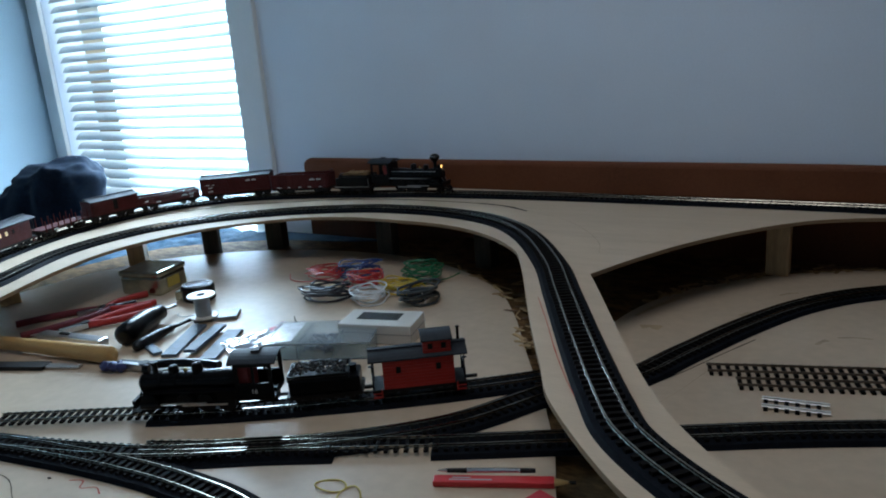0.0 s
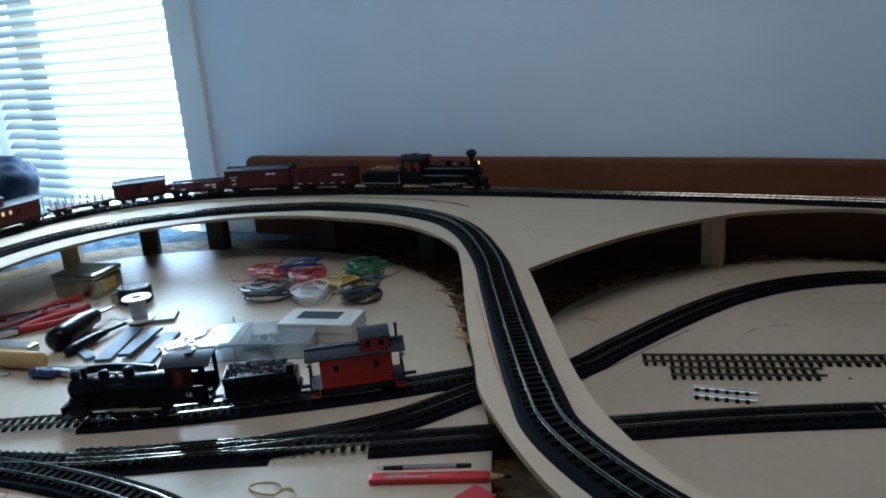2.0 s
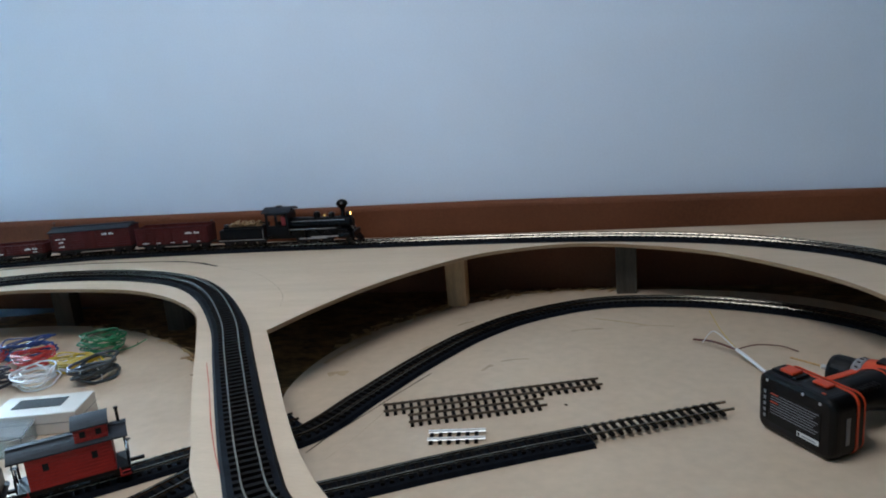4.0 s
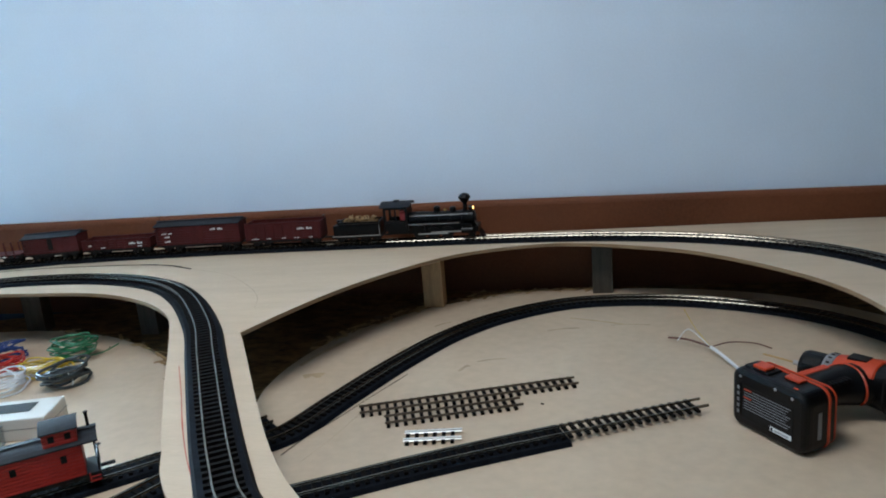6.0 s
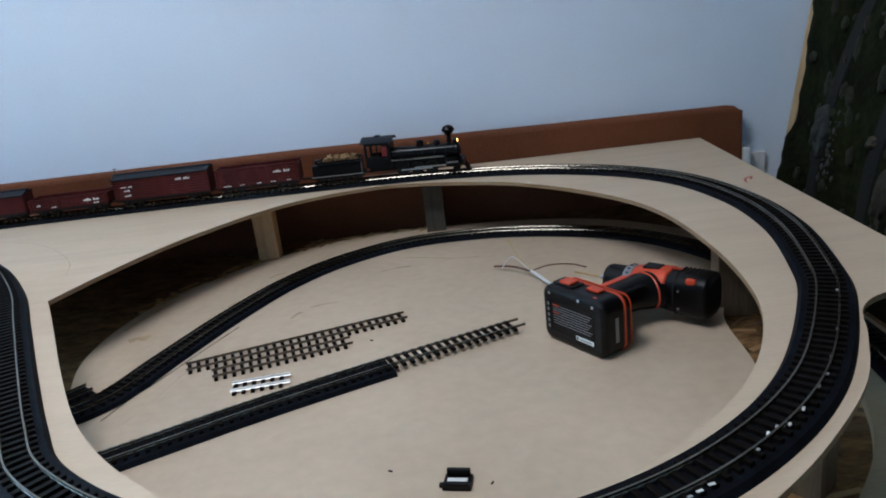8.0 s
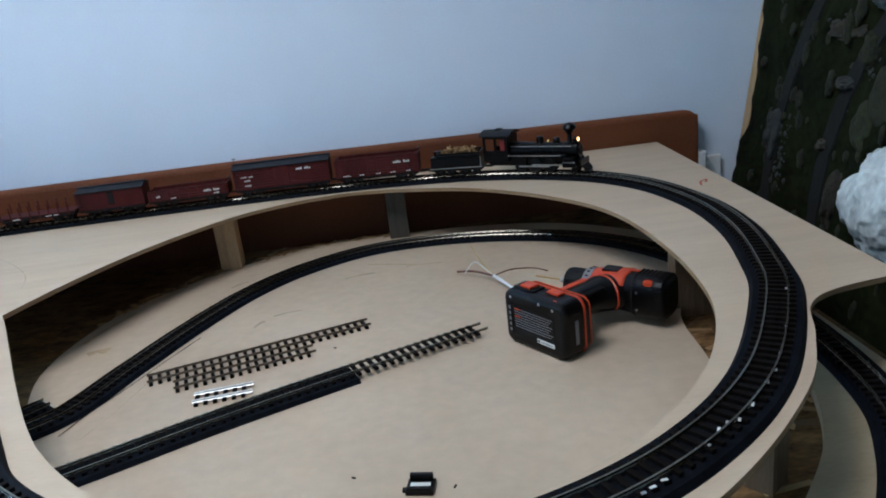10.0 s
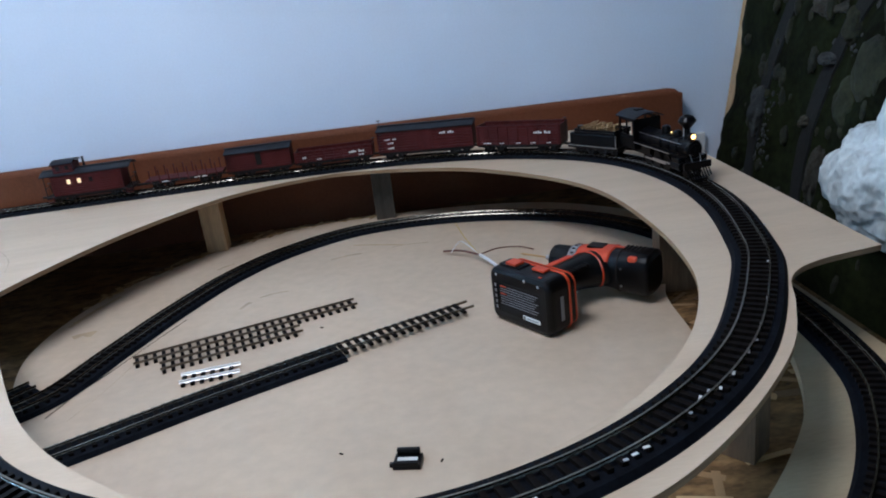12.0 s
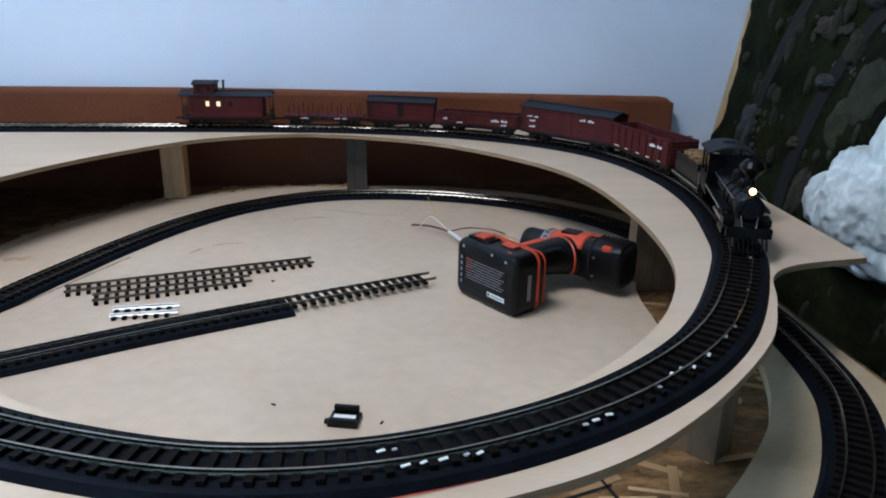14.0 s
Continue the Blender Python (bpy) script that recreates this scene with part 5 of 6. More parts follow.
# ---- wires ----
def tube(points, r, seg=6, n=8):
    """A round wire through points in space."""
    P = [Vector(p) for p in points]
    pts = []
    for i in range(len(P) - 1):
        b, c = P[i], P[i + 1]
        a = P[i - 1] if i else 2 * b - c
        d = P[i + 2] if i < len(P) - 2 else 2 * c - b
        for j in range(n):
            t = j / n
            pts.append(0.5 * (2 * b + (c - a) * t + (2 * a - 5 * b + 4 * c - d) * t * t + (3 * b - a - 3 * c + d) * t ** 3))
    pts.append(P[-1])
    bm, rings = bmesh.new(), []
    for i, p in enumerate(pts):
        q = (pts[min(i + 1, len(pts) - 1)] - pts[max(i - 1, 0)]).to_track_quat("Z", "Y")
        rings.append([bm.verts.new(p + q @ Vector((r * math.cos(2 * math.pi * k / seg), r * math.sin(2 * math.pi * k / seg), 0))) for k in range(seg)])
    for a, b in zip(rings, rings[1:]):
        for k in range(seg):
            bm.faces.new((a[k], a[(k + 1) % seg], b[(k + 1) % seg], b[k]))
    bm.faces.new(rings[0][::-1])
    bm.faces.new(rings[-1])
    return bm


cable = thing("signal_cable", "white cable with splayed brown, yellow and white wire ends", "cable")
part("jacket", tube([(0.968, 0.83, 0.003), (0.955, 0.895, 0.004), (0.940, 0.930, 0.010), (0.930, 0.953, 0.012)], 0.0024), "w_white", cable)
part("brown_wire", tube([(0.930, 0.953, 0.012), (0.960, 0.975, 0.010), (0.995, 0.985, 0.004), (1.015, 0.970, 0.002)], 0.0009), "w_brown", cable)
part("brown_wire", tube([(0.930, 0.953, 0.012), (0.905, 0.990, 0.009), (0.880, 1.010, 0.005)], 0.0016), "w_brown", cable)
part("white_wire", tube([(0.930, 0.953, 0.012), (0.912, 0.995, 0.020), (0.905, 1.015, 0.014), (0.890, 0.990, 0.008)], 0.0008), "w_white", cable)
part("yellow_wire", tube([(0.930, 0.953, 0.012), (0.915, 0.995, 0.026), (0.905, 1.03, 0.042)], 0.0005), "w_yellow", cable)


def coil(x, y, rx, ry, turn, material, label, loops=7, r=0.0013, h=0.010, tie=False, tail=None, seed=1):
    rr = random.Random(seed)
    t = thing("wire_coil", label, "wire coil", "wire coils", m=pose(x, y, 0.0002, 0, 0, turn))
    for k in range(loops):
        pts, n, f = [], 14, rr.uniform(0.78, 1.14)
        ox, oy, ph, z = rr.uniform(-0.007, 0.007), rr.uniform(-0.006, 0.006), rr.uniform(0, 6), r + 2.0 * h * k / loops
        for i in range(n + 1):
            a = 2 * math.pi * i / n + ph
            g = 1.10 * f * (1 + 0.09 * math.sin(3 * a + 2.3 * k) + 0.05 * math.sin(5 * a + k))
            pts.append((ox + rx * g * math.cos(a), oy + ry * g * math.sin(a), z + 0.0036 * (1 + math.sin(a * (1 + k % 2) + 1.7 * k))))
        part("loop", tube(pts, r, 5, 2), material, t)
    if tie:
        part("tie_wrap", tube([(0.0, -ry * 1.1, 0.001), (0.003, -ry * 1.15, h * 0.8), (0.002, 0.0, h + 0.008), (0.003, ry * 1.15, h * 0.8), (0.0, ry * 1.1, 0.001)], 0.0010), "w_white" if tie is True else tie, t)
    if tail:
        part("loose_end", tube([(rx * 0.8, 0, 0.004), *tail], r * 0.8), material, t)


coil(-0.278, 0.930, 0.034, 0.020, 10, "w_red", "loose coil of red hookup wire on the board", 9, tail=[(-0.02, -0.03, 0.002), (-0.06, -0.028, 0.002), (-0.085, 0.004, 0.003)], seed=1)
coil(-0.222, 0.958, 0.034, 0.013, 30, "w_blue", "flattened coil of dark blue wire", 10, 0.0016, 0.013, True, seed=2)
coil(-0.176, 0.920, 0.030, 0.022, 0, "w_red", "round coil of red hookup wire", 9, seed=3)
coil(-0.082, 0.972, 0.029, 0.024, 0, "w_green", "round coil of green hookup wire", 12, 0.0014, 0.016, tail=[(0.045, 0.015, 0.006), (0.06, 0.035, 0.012)], seed=4)
coil(-0.192, 0.828, 0.038, 0.018, 18, "w_black", "flattened coil of black wire", 10, 0.0018, 0.012, seed=5)
coil(-0.115, 0.848, 0.026, 0.027, 40, "w_white", "round coil of white hookup wire", 9, 0.0014, seed=6)
coil(-0.078, 0.902, 0.033, 0.014, 8, "w_yellow", "flattened coil of yellow hookup wire", 10, 0.0014, 0.011, seed=7)
coil(-0.022, 0.868, 0.030, 0.018, 55, "w_grey", "tied coil of grey cable", 9, 0.0023, 0.014, True, seed=8)

# ---- boxes and tools on the west board ----
tin = thing("metal_tin", "tarnished metal tin with a hinged lid", "tin", m=pose(-0.572, 0.762, 0.0002, 0, 0, 12) @ Matrix.Diagonal((0.92, 0.92, 0.92, 1)))
part("body", bm_box(-0.050, 0.050, -0.042, 0.042, 0, 0.040, bevel=0.006), "tin", tin)
part("lid", bm_box(-0.052, 0.052, -0.044, 0.044, 0.0395, 0.052, bevel=0.005), "tin", tin)
part("label_band", bm_box(0.0505, 0.0515, -0.018, 0.018, 0.012, 0.032), "yellow", tin)
tape = thing("tape_measure", "black and chrome tape measure", "tape measure", m=pose(-0.430, 0.748, 0.0002, 0, 0, 20))
bm = bmesh.new()
lathe(bm, [(0.028, 0), (0.031, 0.003), (0.031, 0.026), (0.028, 0.030)], Matrix.Diagonal((1.0, 0.85, 1, 1)), 28)
part("case", bm, "rubber", tape)
part("face_plate", bm_cyl((0, 0, 0.029), (0, 0, 0.0312), 0.021, seg=26), "chrome", tape)
part("blade_mouth", bm_box(-0.040, -0.022, -0.014, 0.006, 0.002, 0.020, bevel=0.002), "tin", tape)
plate = tagged(part("sanding_block", bm_box(-0.036, 0.036, -0.020, 0.020, 0, 0.006, bevel=0.001), "grey"), "flat grey block under the solder spool", "block")
plate.matrix_basis = pose(-0.318, 0.690, 0.0002, 0, 0, 35)
spool = thing("solder_spool", "small spool of solder with pale flanges", "spool", m=pose(-0.330, 0.672, 0.0064))
part("lower_flange", bm_cyl((0, 0, 0), (0, 0, 0.0025), 0.023, seg=26), "cream", spool)
bm = bmesh.new()
lathe(bm, [(0.0125, 0.0025), (0.0135, 0.006)] + [(0.0128 + 0.0008 * (k % 2), 0.008 + k * 0.0016) for k in range(16)] + [(0.0125, 0.0365)], Matrix(), 22)
part("solder_winding", bm, "steel", spool)
bm = bmesh.new()
lathe(bm, [(0.008, 0.0365), (0.023, 0.0365), (0.0235, 0.0378), (0.023, 0.0392), (0.0085, 0.0392)], Matrix(), 26)
part("upper_flange", bm, "cream", spool)
part("hub_hole", bm_cyl((0, 0, 0.0388), (0, 0, 0.0396), 0.0075, seg=18), "ink", spool)
part("loose_solder", tube([(0.013, 0, 0.01), (-0.02, -0.02, 0.004), (-0.05, -0.015, 0.0015), (-0.062, 0.0, -0.003)], 0.0008), "steel", spool)


def pliers(x, y, turn, grip, label, L=0.15, spread=0.20, jaw=0.042):
    t = thing("pliers", label, "pliers", "pliers", m=pose(x, y, 0.0075, 0, 0, turn))
    for s in (-1, 1):
        part("handle", tube([(-0.004, s * 0.003, 0), (-L * 0.3, s * (0.010 + spread * 0.04), 0), (-L * 0.65, s * (0.014 + spread * 0.06), 0), (-L, s * (0.010 + spread * 0.08), 0)], 0.0062, 10), grip, t)
        bm = bmesh.new()
        box(bm, -0.002, jaw, -0.0042, 0.0042, -0.0045, 0.0045, bevel=0.0012, m=pose(0, s * 0.0045, 0, 0, 0, -s * 4))
        part("jaw", bm, "steel" if s > 0 else "rust", t)
    part("pivot", bm_cyl((0, 0, -0.0062), (0, 0, 0.0062), 0.0075, seg=16), "rust", t)


pliers(-0.535, 0.640, 66, "maroon", "pliers with dark red dipped grips", 0.15, 0.35)
pliers(-0.548, 0.630, 245, "red_grip", "side cutters with bright red grips", 0.085, 0.3)
pliers(-0.500, 0.565, 250, "red_grip", "wire strippers with orange-red grips", 0.115, 0.1)
pliers(-0.245, 0.488, 190, "black", "needle-nose pliers with black grips", 0.11, 0.2, 0.05)


def screwdriver(x, y, turn, Lh, rh, Ls, grip, label, shaft="steel"):
    t = thing("screwdriver", label, "screwdriver", "screwdrivers", m=pose(x, y, rh + 0.0003, 0, 0, turn))
    bm = bmesh.new()
    lathe(bm, [(rh * 0.4, -Lh), (rh * 0.9, -Lh * 0.96), (rh, -Lh * 0.8), (rh * 0.97, -Lh * 0.35), (rh * 0.7, -Lh * 0.16), (rh * 0.72, -Lh * 0.03), (rh * 0.4, 0)], pose(0, 0, 0, 0, 90, 0), 20)
    part("handle", bm, grip, t, smooth=True)
    part("shaft", bm_cyl((0, 0, 0), (Ls, 0, -rh * 0.35), 0.0030 if Ls < 0.08 else 0.0026, seg=12), shaft, t)
    part("ferrule", bm_cyl((-0.002, 0, 0), (0.006, 0, 0), rh * 0.42, seg=16), shaft, t)


screwdriver(-0.398, 0.640, 112, 0.115, 0.0185, 0.048, "black", "stubby screwdriver with a fat glossy black handle")
screwdriver(-0.335, 0.610, 100, 0.085, 0.0085, 0.045, "rubber", "slim dark screwdriver lying beside it", "rubber")
knife = thing("utility_knife", "grey metal utility knife", "knife", m=pose(-0.455, 0.515, 0.0003, 0, 0, 8))
part("body", bm_box(-0.075, 0.065, -0.011, 0.011, 0, 0.014, bevel=0.004), "steel", knife)
part("slider", bm_box(-0.03, -0.010, -0.003, 0.003, 0.0138, 0.0168, bevel=0.001), "rubber", knife)
part("blade", bm_box(-0.096, -0.074, -0.006, 0.006, 0.0065, 0.0073), "steel", knife)
hammer = thing("hammer_handle", "varnished wooden hammer handle lying on the board", "hammer", m=pose(-0.315, 0.486, 0.0142, 0, 0, 9))
bm = bmesh.new()
lathe(bm, [(0.011, -0.42), (0.0105, -0.30), (0.0115, -0.18), (0.0132, -0.06), (0.0138, -0.004), (0.0128, 0.0)], pose(0, 0, 0, 0, 90, 0) @ Matrix.Diagonal((1, 0.85, 1, 1)), 22)
part("handle", bm, "hickory", hammer, smooth=True)
part("head", bm_box(-0.45, -0.42, -0.055, 0.045, -0.0135, 0.0135, bevel=0.004), "rust", hammer)
chisel = thing("flat_file", "dark flat file with a worn steel tang", "file", m=pose(-0.43, 0.425, 0.0002, 0, 0, 22))
part("blade", bm_box(-0.20, 0.03, -0.011, 0.011, 0, 0.006, bevel=0.0012), "rust", chisel)
part("tang", bm_box(0.03, 0.085, -0.006, 0.006, 0.001, 0.005, bevel=0.001), "steel", chisel)
for x, y, turn, L, w, lab in ((-0.282, 0.590, 118, 0.125, 0.024, "dark blue-grey sanding strip"), (-0.245, 0.600, 112, 0.105, 0.020, "narrow blue-grey sanding strip lying crosswise"), (-0.208, 0.598, 116, 0.115, 0.026, "broad blue-grey sanding strip"), (-0.305, 0.545, 160, 0.06, 0.014, "short dark sanding stick")):
    tagged(part("sanding_strip", bm_box(-L / 2, L / 2, -w / 2, w / 2, 0, 0.005, bevel=0.0008), "blue_file"), lab, "sanding strip", "sanding strips").matrix_basis = pose(x, y, 0.0002 + (0.0052 if abs(x + 0.245) < 0.01 else 0), 0, 0, turn)
bm = bmesh.new()
for k, (dx, dy, rr) in enumerate(((0, 0, 0.010), (0.013, 0.003, 0.009), (-0.012, -0.004, 0.010), (0.004, 0.008, 0.008))):
    bmesh.ops.create_icosphere(bm, subdivisions=3, radius=rr, matrix=Matrix.Translation((dx, dy, 0.0075)) @ Matrix.Diagonal((1, 0.8, 0.75, 1)))
for v in bm.verts:
    v.co += 0.0018 * noise.noise_vector(v.co * 160)
tagged(part("putty_lump", bm, "navy"), "small crumpled lump of navy putty", "putty").matrix_basis = pose(-0.288, 0.468, 0.0006)
bagp = thing("parts_bag", "small clear plastic parts bag with a red header", "plastic bag", m=pose(-0.172, 0.625, 0.0004, 0, 0, 62))
bm = bmesh.new()
bmesh.ops.create_grid(bm, x_segments=18, y_segments=14, size=0.5)
for v in bm.verts:
    v.co.x, v.co.y = v.co.x * 0.085, v.co.y * 0.058
    v.co.z = 0.004 + 0.004 * noise.noise(Vector((v.co.x * 90, v.co.y * 90, 2))) + 0.003 * (1 - (v.co.y / 0.03) ** 2)
r = bmesh.ops.extrude_face_region(bm, geom=bm.faces[:])
bmesh.ops.translate(bm, vec=(0, 0, -0.0008), verts=[v for v in r["geom"] if isinstance(v, bmesh.types.BMVert)])
part("pouch", bm, mat("white_bag", (0.75, 0.77, 0.80), 0.12, vary=0.08, scale=40, bump=0.3, metal=0.6), bagp)
part("header", bm_box(0.036, 0.056, -0.026, 0.026, 0.006, 0.0072), "tag", bagp)

cbx = thing("parts_organizer", "clear plastic parts organizer with a frosted lid", "parts box", m=pose(-0.050, 0.652, 0.0002, 0, 0, 24) @ Matrix.Diagonal((0.92, 0.92, 1, 1)))
for x0, x1, y0, y1, z0, z1 in ((-0.085, 0.085, -0.048, 0.048, 0, 0.0015), (-0.085, 0.085, -0.048, -0.0465, 0.0015, 0.023), (-0.085, 0.085, 0.0465, 0.048, 0.0015, 0.023), (-0.085, -0.0835, -0.0465, 0.0465, 0.0015, 0.023), (0.0835, 0.085, -0.0465, 0.0465, 0.0015, 0.023)):
    part("tray_wall", bm_box(x0, x1, y0, y1, z0, z1), "clear", cbx)
for x in (-0.03, 0.028):
    part("divider", bm_box(x - 0.0008, x + 0.0008, -0.046, 0.046, 0.0018, 0.022), "clear", cbx)
lid = part("lid", bm_box(-0.087, 0.087, -0.050, 0.050, 0.0235, 0.0260, bevel=0.0008), "clear", cbx)
part("lid_label", bm_box(-0.078, -0.040, -0.040, 0.040, 0.0262, 0.0265), mat("pale_sticker", (0.75, 0.78, 0.80), 0.25, vary=0.2, scale=60, bump=0.05), lid)
rr = random.Random(3)
bm = bmesh.new()
for k in range(70):
    x, y = rr.uniform(-0.024, 0.024), rr.uniform(-0.03, 0.03)
    box(bm, -0.006, 0.006, -0.0012, 0.0012, 0, 0.003, m=pose(x, y, rr.uniform(0.002, 0.012), rr.uniform(-30, 30), rr.uniform(-30, 30), rr.uniform(0, 180)))
tagged(part("small_parts", bm, "blue_file", cbx), kind="stuff")
part("pin", bm_cyl((-0.062, 0.058, 0.0), (-0.066, 0.060, 0.030), 0.0008, seg=6), "ink", cbx)
pm = thing("panel_meter", "cream plastic box with a dark display window", "meter", m=pose(0.006, 0.722, 0.0002, 0, 0, 14))
part("case", bm_box(-0.058, 0.058, -0.032, 0.032, 0, 0.030, bevel=0.002), "cream", pm)
part("display", bm_box(-0.036, 0.030, -0.010, 0.018, 0.0302, 0.0308), "screen", pm)
part("seam", bm_box(-0.0584, 0.0584, -0.0324, 0.0324, 0.0155, 0.0163), "grey", pm)

# ---- front of the west board ----
pen = thing("carpenter_pencil", "flat red carpenter pencil with a sharpened tip", "pencil", m=pose(0.348, 0.4465, 0.0002, 0, 0, 23) @ Matrix.Diagonal((0.93, 0.93, 0.93, 1)))
part("barrel", bm_box(-0.075, 0.052, -0.0068, 0.0068, 0, 0.007, bevel=0.0018), "pencil", pen)
bm = bmesh.new()
bmesh.ops.create_cone(bm, cap_ends=True, segments=12, radius1=0.0066, radius2=0.0018, depth=0.016, matrix=Matrix.Translation((0.060, 0, 0.0036)) @ Matrix.Rotation(radians(90), 4, "Y") @ Matrix.Diagonal((0.5, 1, 1, 1)))
part("sharpened_wood", bm, "hickory", pen)
part("lead", bm_box(0.066, 0.074, -0.0018, 0.0018, 0.0024, 0.0046), "ink", pen)
for dx, l in ((-0.035, 0.045), (-0.045, 0.020)):
    part("print_bar", bm_box(dx - l / 2, dx + l / 2, -0.0035 if l > 0.03 else 0.0005, -0.0015 if l > 0.03 else 0.0022, 0.0071, 0.0073), "lightgrey", pen)
biro = thing("ballpoint_pen", "slim silver and black pen beside the pencil", "pen", m=pose(0.333, 0.4505, 0.0096, 0, 0, 24) @ Matrix.Diagonal((0.82, 0.62, 0.62, 1)))
part("barrel", bm_cyl((-0.030, 0, 0), (0.034, 0, 0), 0.0042, seg=14), "chrome", biro)
part("grip", bm_cyl((-0.054, 0, 0), (-0.030, 0, 0), 0.0036, 0.0042, seg=14), "rubber", biro)
part("tip", bm_cyl((-0.066, 0, 0), (-0.054, 0, 0), 0.0007, 0.0034, seg=12), "chrome", biro)
part("cap", bm_cyl((0.034, 0, 0), (0.052, 0, 0), 0.0042, 0.0036, seg=14), "rubber", biro)
for x, y, a, b, turn in ((0.192, 0.372, 0.017, 0.010, 10), (0.222, 0.362, 0.012, 0.020, 30)):
    bm = tube([(a * math.cos(2 * math.pi * k / 12), b * math.sin(2 * math.pi * k / 12), 0.001 + 0.001 * math.sin(k)) for k in range(13)], 0.0009, 6, 3)
    tagged(part("rubber_band", bm, "yellow"), "yellow rubber band lying loose on the board", "rubber band", "rubber bands").matrix_basis = pose(x, y, 0.0003, 0, 0, turn)
tagged(part("red_tag", bm_box(-0.014, 0.014, -0.014, 0.014, 0, 0.002, bevel=0.0005), "tag"), "small red card scrap", "tag").matrix_basis = pose(0.392, 0.433, 0.0003, 0, 0, 70)

# ---- clip on the east board ----
clip = thing("rail_clip", "small black rail joiner clip with a pale label", "clip", m=pose(0.796, 0.482, 0.0002, 0, 0, -12))
part("base", bm_box(-0.0125, 0.0125, -0.010, 0.010, 0, 0.004, bevel=0.0008), "rubber", clip)
part("side_lug", bm_box(-0.0105, 0.0105, 0.006, 0.010, 0.0038, 0.0105, bevel=0.0008), "rubber", clip)
part("side_lug", bm_box(-0.0115, 0.0115, -0.010, -0.006, 0.0038, 0.0075, bevel=0.0008), "rubber", clip)
part("pale_strip", bm_box(-0.009, 0.009, -0.003, 0.002, 0.0040, 0.0052), "letter", clip)
part("tab", bm_box(-0.0155, -0.0120, -0.007, -0.003, 0.001, 0.004), "rubber", clip)

# ---- old scenery module leaning on the east side ----
LEAN = 9.0
old = thing("old_layout_module", "old model landscape module standing on edge against the wall", "layout module", m=pose(1.482, 1.345, 0.0, 0, LEAN, 0))
# local: y from the wall toward the viewer (negative), z up, -x is the landscape side
part("frame_edge", bm_box(-0.004, 0.085, -0.022, 0.0, -0.76, 1.35, bevel=0.002), "pine", old, "bare pine edge strip")
part("frame_edge", bm_box(-0.004, 0.085, -1.30, -1.278, -0.76, 1.35, bevel=0.002), "pine", old)


def ground_height(y, z):
    """Relief of the old landscape, with two curved track beds cut in."""
    h = 0.016 + 0.020 * noise.fractal(Vector((y * 4, z * 4, 1.5)), 1.0, 2.0, 4) + 0.006 * noise.noise(Vector((y * 40, z * 40, 4)))
    d = math.hypot(y + 0.66, (z - 0.05) / 1.1)
    for rad in (0.36, 0.52):
        w = math.exp(-((d - rad) / 0.035) ** 4)
        h = h * (1 - w) + 0.008 * w
    return h


bm = bmesh.new()
nx, nz = 90, 130
grid = []
for i in range(nx + 1):
    col = []
    for j in range(nz + 1):
        y, z = -0.0225 - 1.255 * i / nx, -0.76 + 2.11 * j / nz
        h = ground_height(y, z)
        col.append(bm.verts.new((-max(-0.01, h), y, z)))
    grid.append(col)
for i in range(nx):
    for j in range(nz):
        bm.faces.new((grid[i][j], grid[i + 1][j], grid[i + 1][j + 1], grid[i][j + 1]))
r = bmesh.ops.extrude_face_region(bm, geom=bm.faces[:])
bmesh.ops.translate(bm, vec=(0.06, 0, 0), verts=[v for v in r["geom"] if isinstance(v, bmesh.types.BMVert)])
bmesh.ops.recalc_face_normals(bm, faces=bm.faces)
part("landscape", bm, "scenery", old, "dark green and brown scenic ground", smooth=True)


def lump(name, y, z, sy, sz, depth, material, seed, label="", fine=5, out=0.010):
    bm = bmesh.new()
    bmesh.ops.create_icosphere(bm, subdivisions=fine, radius=1.0)
    for v in bm.verts:
        q = v.co.copy()
        f = 1 + 0.28 * noise.fractal(q * 1.7 + Vector((seed, 0, 0)), 1.0, 2.0, 5)
        v.co = Vector((-out - depth * q.x * f, y + sy * q.y * f, z + sz * q.z * f))
    part(name, bm, material, old, label, smooth=True)


LUMPS = ((-0.520, 0.070, 0.100, 0.090, 0.075), (-0.535, 0.165, 0.044, 0.062, 0.050), (-0.445, 0.062, 0.060, 0.050, 0.055), (-0.575, 0.10, 0.055, 0.085, 0.055), (-0.485, 0.112, 0.055, 0.050, 0.055), (-0.560, 0.02, 0.060, 0.032, 0.055))
bm = bmesh.new()
for v in bmesh.ops.create_icosphere(bm, subdivisions=6, radius=1.0)["verts"]:
    q, far = v.co.copy(), 0.02
    for y, z, sy, sz, dx in LUMPS:
        # where the way out from the middle leaves this swelling
        o = Vector((0.0, (-0.525 - y) / sy, (0.085 - z) / sz))
        d = Vector((q.x / dx, q.y / sy, q.z / sz))
        a, b, c = d.dot(d), o.dot(d), o.dot(o) - 1
        if b * b - a * c > 0:
            far = max(far, (-b + math.sqrt(b * b - a * c)) / a)
    far *= 0.96 + 0.10 * noise.fractal(q * 2.6, 0.9, 2.0, 6) + 0.02 * abs(noise.noise(q * 17))
    v.co = Vector((-0.008 - far * q.x, -0.525 + far * q.y, 0.085 + far * q.z))
part("plaster_mountain", bm, "plaster", old, "bare white plaster mountain", smooth=True)
lump("bare_slope", -0.345, 0.045, 0.014, 0.042, 0.018, "bare_earth", 8.0)
lump("bare_slope", -0.492, 0.225, 0.008, 0.055, 0.012, "rock", 9.0)
lump("bare_slope", -0.30, 0.30, 0.05, 0.02, 0.014, "bare_earth", 10.0)
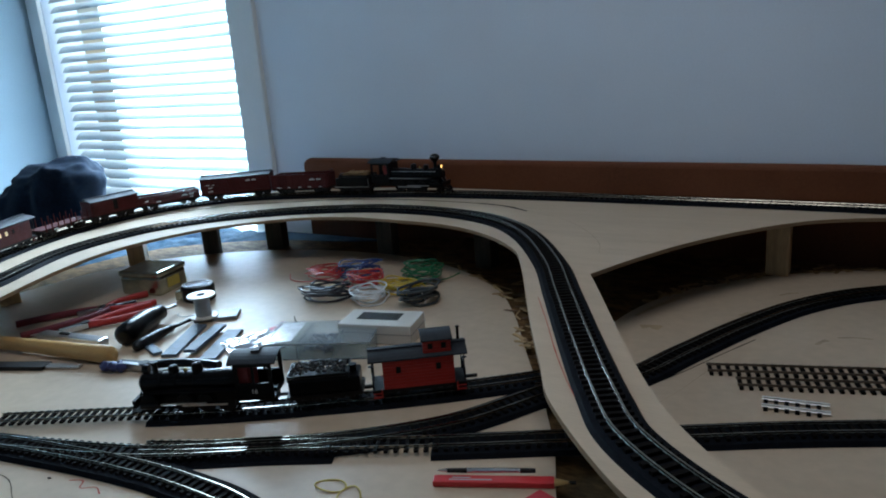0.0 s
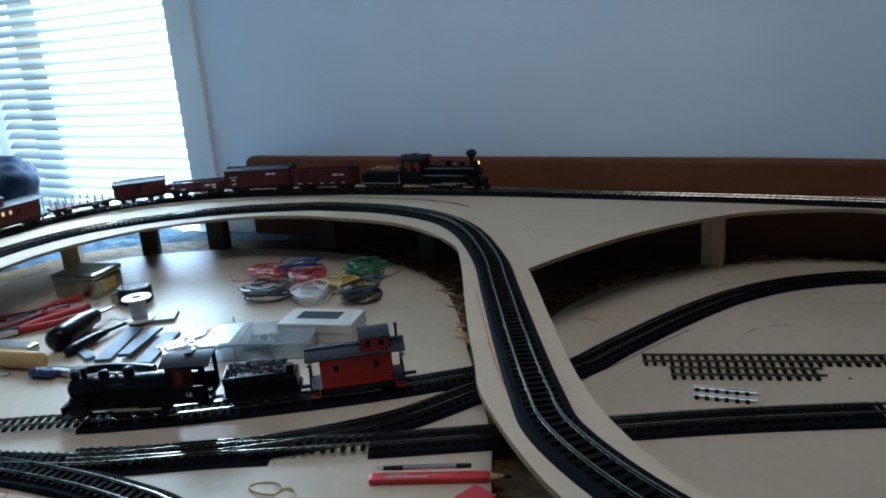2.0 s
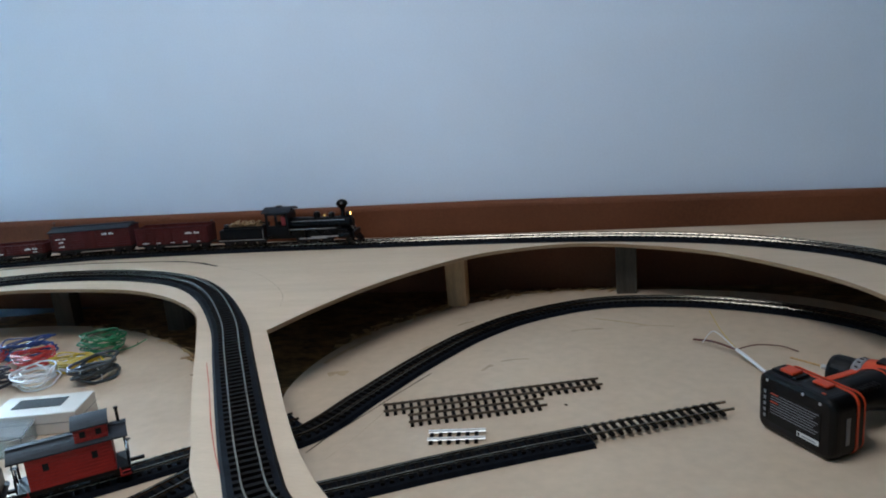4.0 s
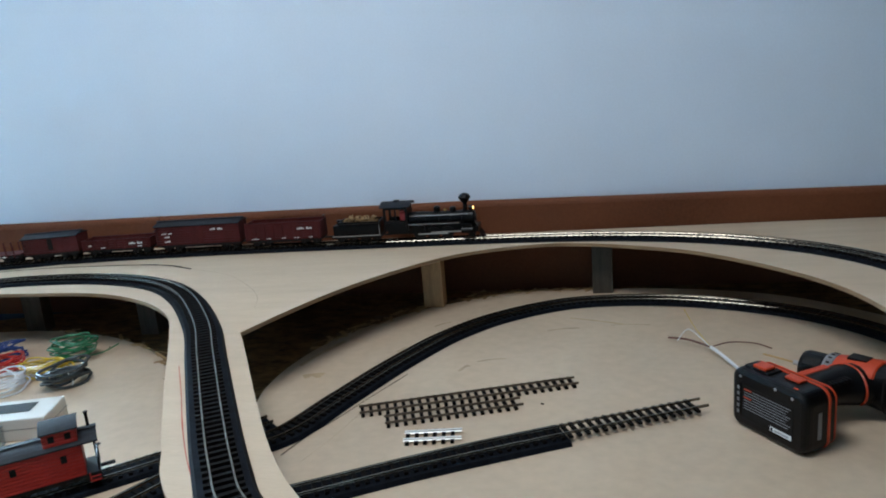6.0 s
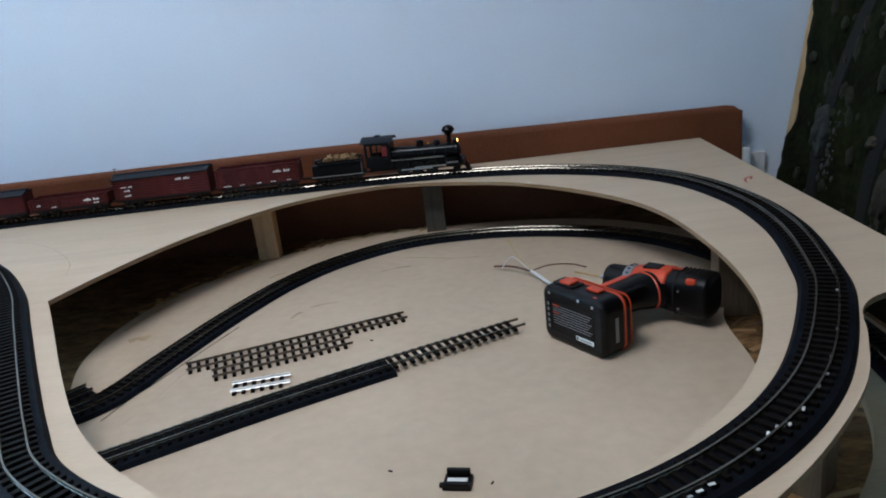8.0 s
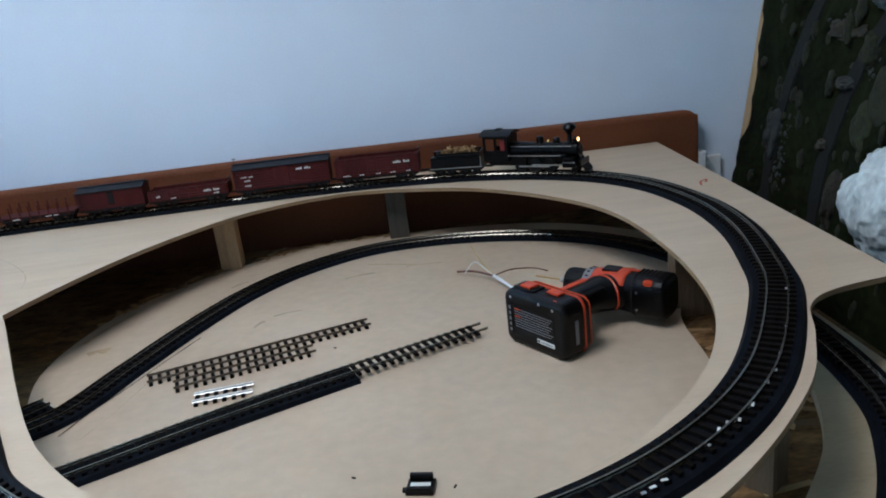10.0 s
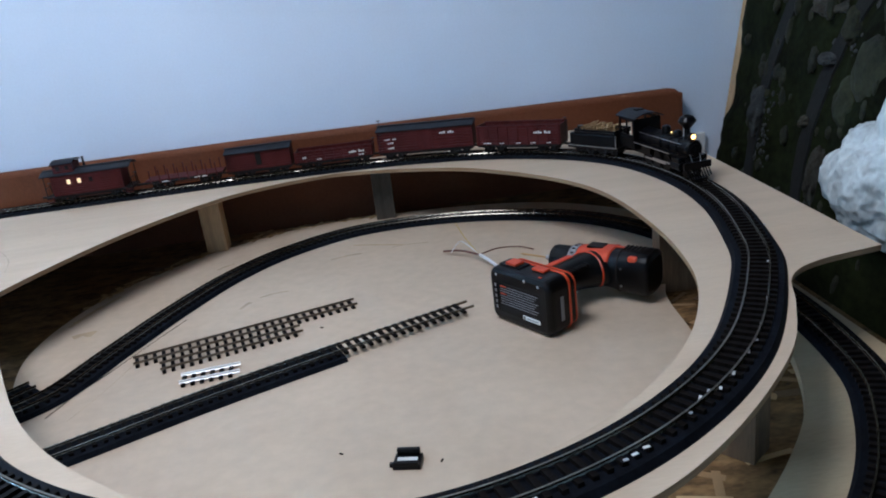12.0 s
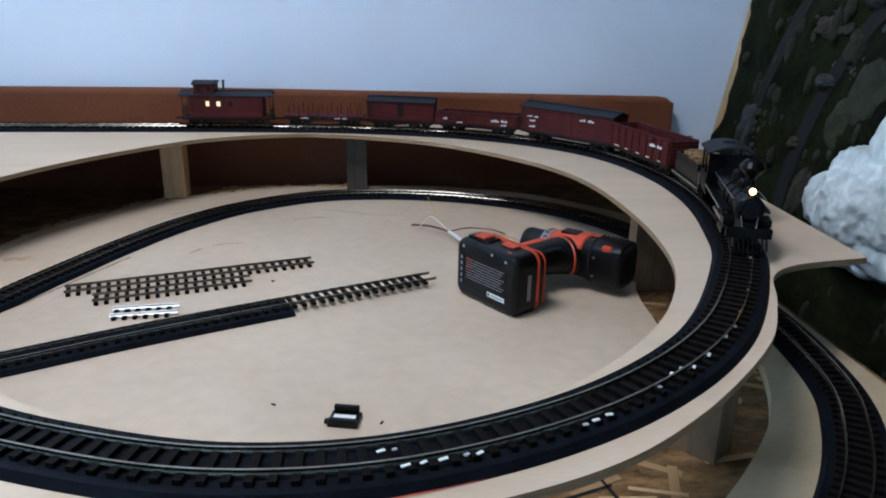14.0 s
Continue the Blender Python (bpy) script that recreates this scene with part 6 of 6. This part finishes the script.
rs = random.Random(12)
# meadow patches behind the mountain, and stone chips at the foot of the old cuttings
for y, z, sy, sz in ((-0.45, 0.215, 0.040, 0.045), (-0.40, 0.165, 0.026, 0.035), (-0.48, 0.29, 0.035, 0.05), (-0.36, 0.27, 0.020, 0.030), (-0.56, 0.30, 0.05, 0.03)):
    lump("grass_patch", y, z, sy, sz, 0.010, "dry_grass", y * 31, fine=4, out=max(0.0, ground_height(y, z)))
for k in range(90):
    u = rs.random()
    if u < 0.6:
        y, z = -0.165 + rs.gauss(0, 0.014), rs.uniform(0.02, 0.16)
    else:
        y, z = -0.34 + rs.gauss(0, 0.035), rs.uniform(0.17, 0.36)
    c = rs.uniform(0.0012, 0.0045)
    lump("stone_chip", y, z, c, c * rs.uniform(0.7, 1.6), c * 0.7, "rock", k * 2.3, fine=2, out=max(0.0, ground_height(y, z)))
for k in range(170):
    y, z = rs.uniform(-0.78, -0.04), rs.uniform(-0.12, 0.60)
    c = rs.uniform(0.003, 0.011)
    lump("shrub", y, z, c, c * rs.uniform(0.8, 3.0), c * 0.7, "foliage", k * 1.7, fine=3, out=max(0.0, ground_height(y, z)))
lump("rock_face", -0.145, 0.12, 0.011, 0.045, 0.022, "rock", 2.0)
lump("rock_face", -0.32, 0.22, 0.020, 0.010, 0.016, "rock", 3.0)
lump("rock_face", -0.38, 0.34, 0.026, 0.012, 0.018, "rock", 4.0)
lump("shrub", -0.29, 0.12, 0.010, 0.010, 0.012, "bare_earth", 6.0)
lump("rock_face", -0.33, -0.06, 0.022, 0.05, 0.02, "rock", 7.0)
for rad in (0.365, 0.525):
    bm = bmesh.new()
    prev = None
    for k in range(70):
        a = radians(-60 + k * 3.6)
        wob = 0.006 * noise.noise(Vector((k * 0.7, rad * 9, 2)))
        ring = [bm.verts.new((xx, -0.66 + (rad + dr) * math.cos(a), 0.05 + (rad + dr) * 1.1 * math.sin(a))) for dr, xx in ((-0.017 - wob, -0.004), (-0.014 - wob, -0.0115), (0.014 + wob, -0.0115), (0.017 + wob, -0.004))]
        if prev:
            for j in range(3):
                bm.faces.new((prev[j], prev[j + 1], ring[j + 1], ring[j]))
        prev = ring
    part("old_roadbed", bm, "old_bed", old)

# ---- beyond the layout ----
soc = thing("wall_outlet", "white plastic outlet with a plugged adapter", "outlet", m=pose(1.425, WALL_Y - 0.004, 0.052))
part("cover_plate", bm_box(-0.030, 0.030, -0.006, 0.003, -0.05, 0.004, bevel=0.002), "trim", soc)
part("adapter", bm_box(-0.026, -0.010, -0.030, -0.006, -0.03, 0.020, bevel=0.003), "trim", soc)
bg = thing("backpack", "slumped navy cloth backpack beside the window", "backpack", m=pose(-1.29, 1.00, -0.046) @ Matrix.Diagonal((0.9, 0.95, 0.98, 1)))
bm = bmesh.new()
bmesh.ops.create_icosphere(bm, subdivisions=5, radius=1.0)
for v in bm.verts:
    q = v.co.copy()
    c = Vector((math.copysign(abs(q.x) ** 0.7, q.x), math.copysign(abs(q.y) ** 0.7, q.y), math.copysign(abs(q.z) ** 0.75, q.z)))
    wob = 1 + 0.10 * noise.fractal(q * 2.2, 1.0, 2.0, 4) + 0.03 * math.sin(q.x * 14 + 4 * q.z)
    z = 0.125 + 0.128 * c.z * wob
    v.co = Vector((0.185 * c.x * wob * (1 - 0.10 * c.z) + 0.05 * c.z, 0.11 * c.y * wob, max(0.0, z + 0.035 * c.x)))
part("sack", bm, "cloth", bg, smooth=True)
part("strap", tube([(-0.09, -0.115, 0.21), (-0.11, -0.135, 0.14), (-0.09, -0.13, 0.06), (-0.06, -0.11, 0.02)], 0.010, 8), "cloth", bg)
# Housing made up for the added overhead fill light, out of view.
cl = thing("fill_light_housing", "white housing added around the unseen overhead fill light", "ceiling lamp", m=pose(0.30, 0.36, CEIL_Z - 0.0005))
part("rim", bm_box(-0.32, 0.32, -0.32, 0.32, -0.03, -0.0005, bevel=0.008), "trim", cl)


# ---- motion of the train ----
def headlight_place(t):
    """Length along the main track of the engine's headlight."""
    ts = (0.0, 0.5, 1.5, 3.0, 3.7, 6.5, 7.5, 11.0, 11.5, 12.5, 13.0, 14.0)
    ss = (1.312, 1.365, 1.471, 1.647, 1.742, 2.137, 2.280, 2.784, 2.857, 3.002, 3.074, 3.222)
    return float(np.interp(t, ts, ss))


def motions():
    times = [k * 0.25 for k in range(57)]
    for ob, mid, base in TRAIN:
        rows = []
        for t in times:
            s = headlight_place(t) + mid
            if mid == 0.0:
                a, b = main.at(s - 0.10), main.at(s - 0.015)
                w = (b - a).normalized()
                p = b + w * 0.015
            else:
                a, b = main.at(s - base / 2), main.at(s + base / 2)
                w, p = (b - a).normalized(), (a + b) / 2
            tilt = math.degrees(math.atan2(drop(p.x + 0.02 * w.x) - drop(p.x - 0.02 * w.x), 0.04))
            rows.append((t, pose(p.x, p.y, RAIL_TOP - drop(p.x), 0, tilt, math.degrees(math.atan2(w.y, w.x)))))
        walk(ob, rows)
    for wheel, off, x, r in SPINNING:
        n = 211
        walk(wheel, [(14.0 * k / (n - 1), pose(x, 0, r) @ Matrix.Rotation((headlight_place(14.0 * k / (n - 1)) - 1.312) / r, 4, "Y")) for k in range(n)])


motions()
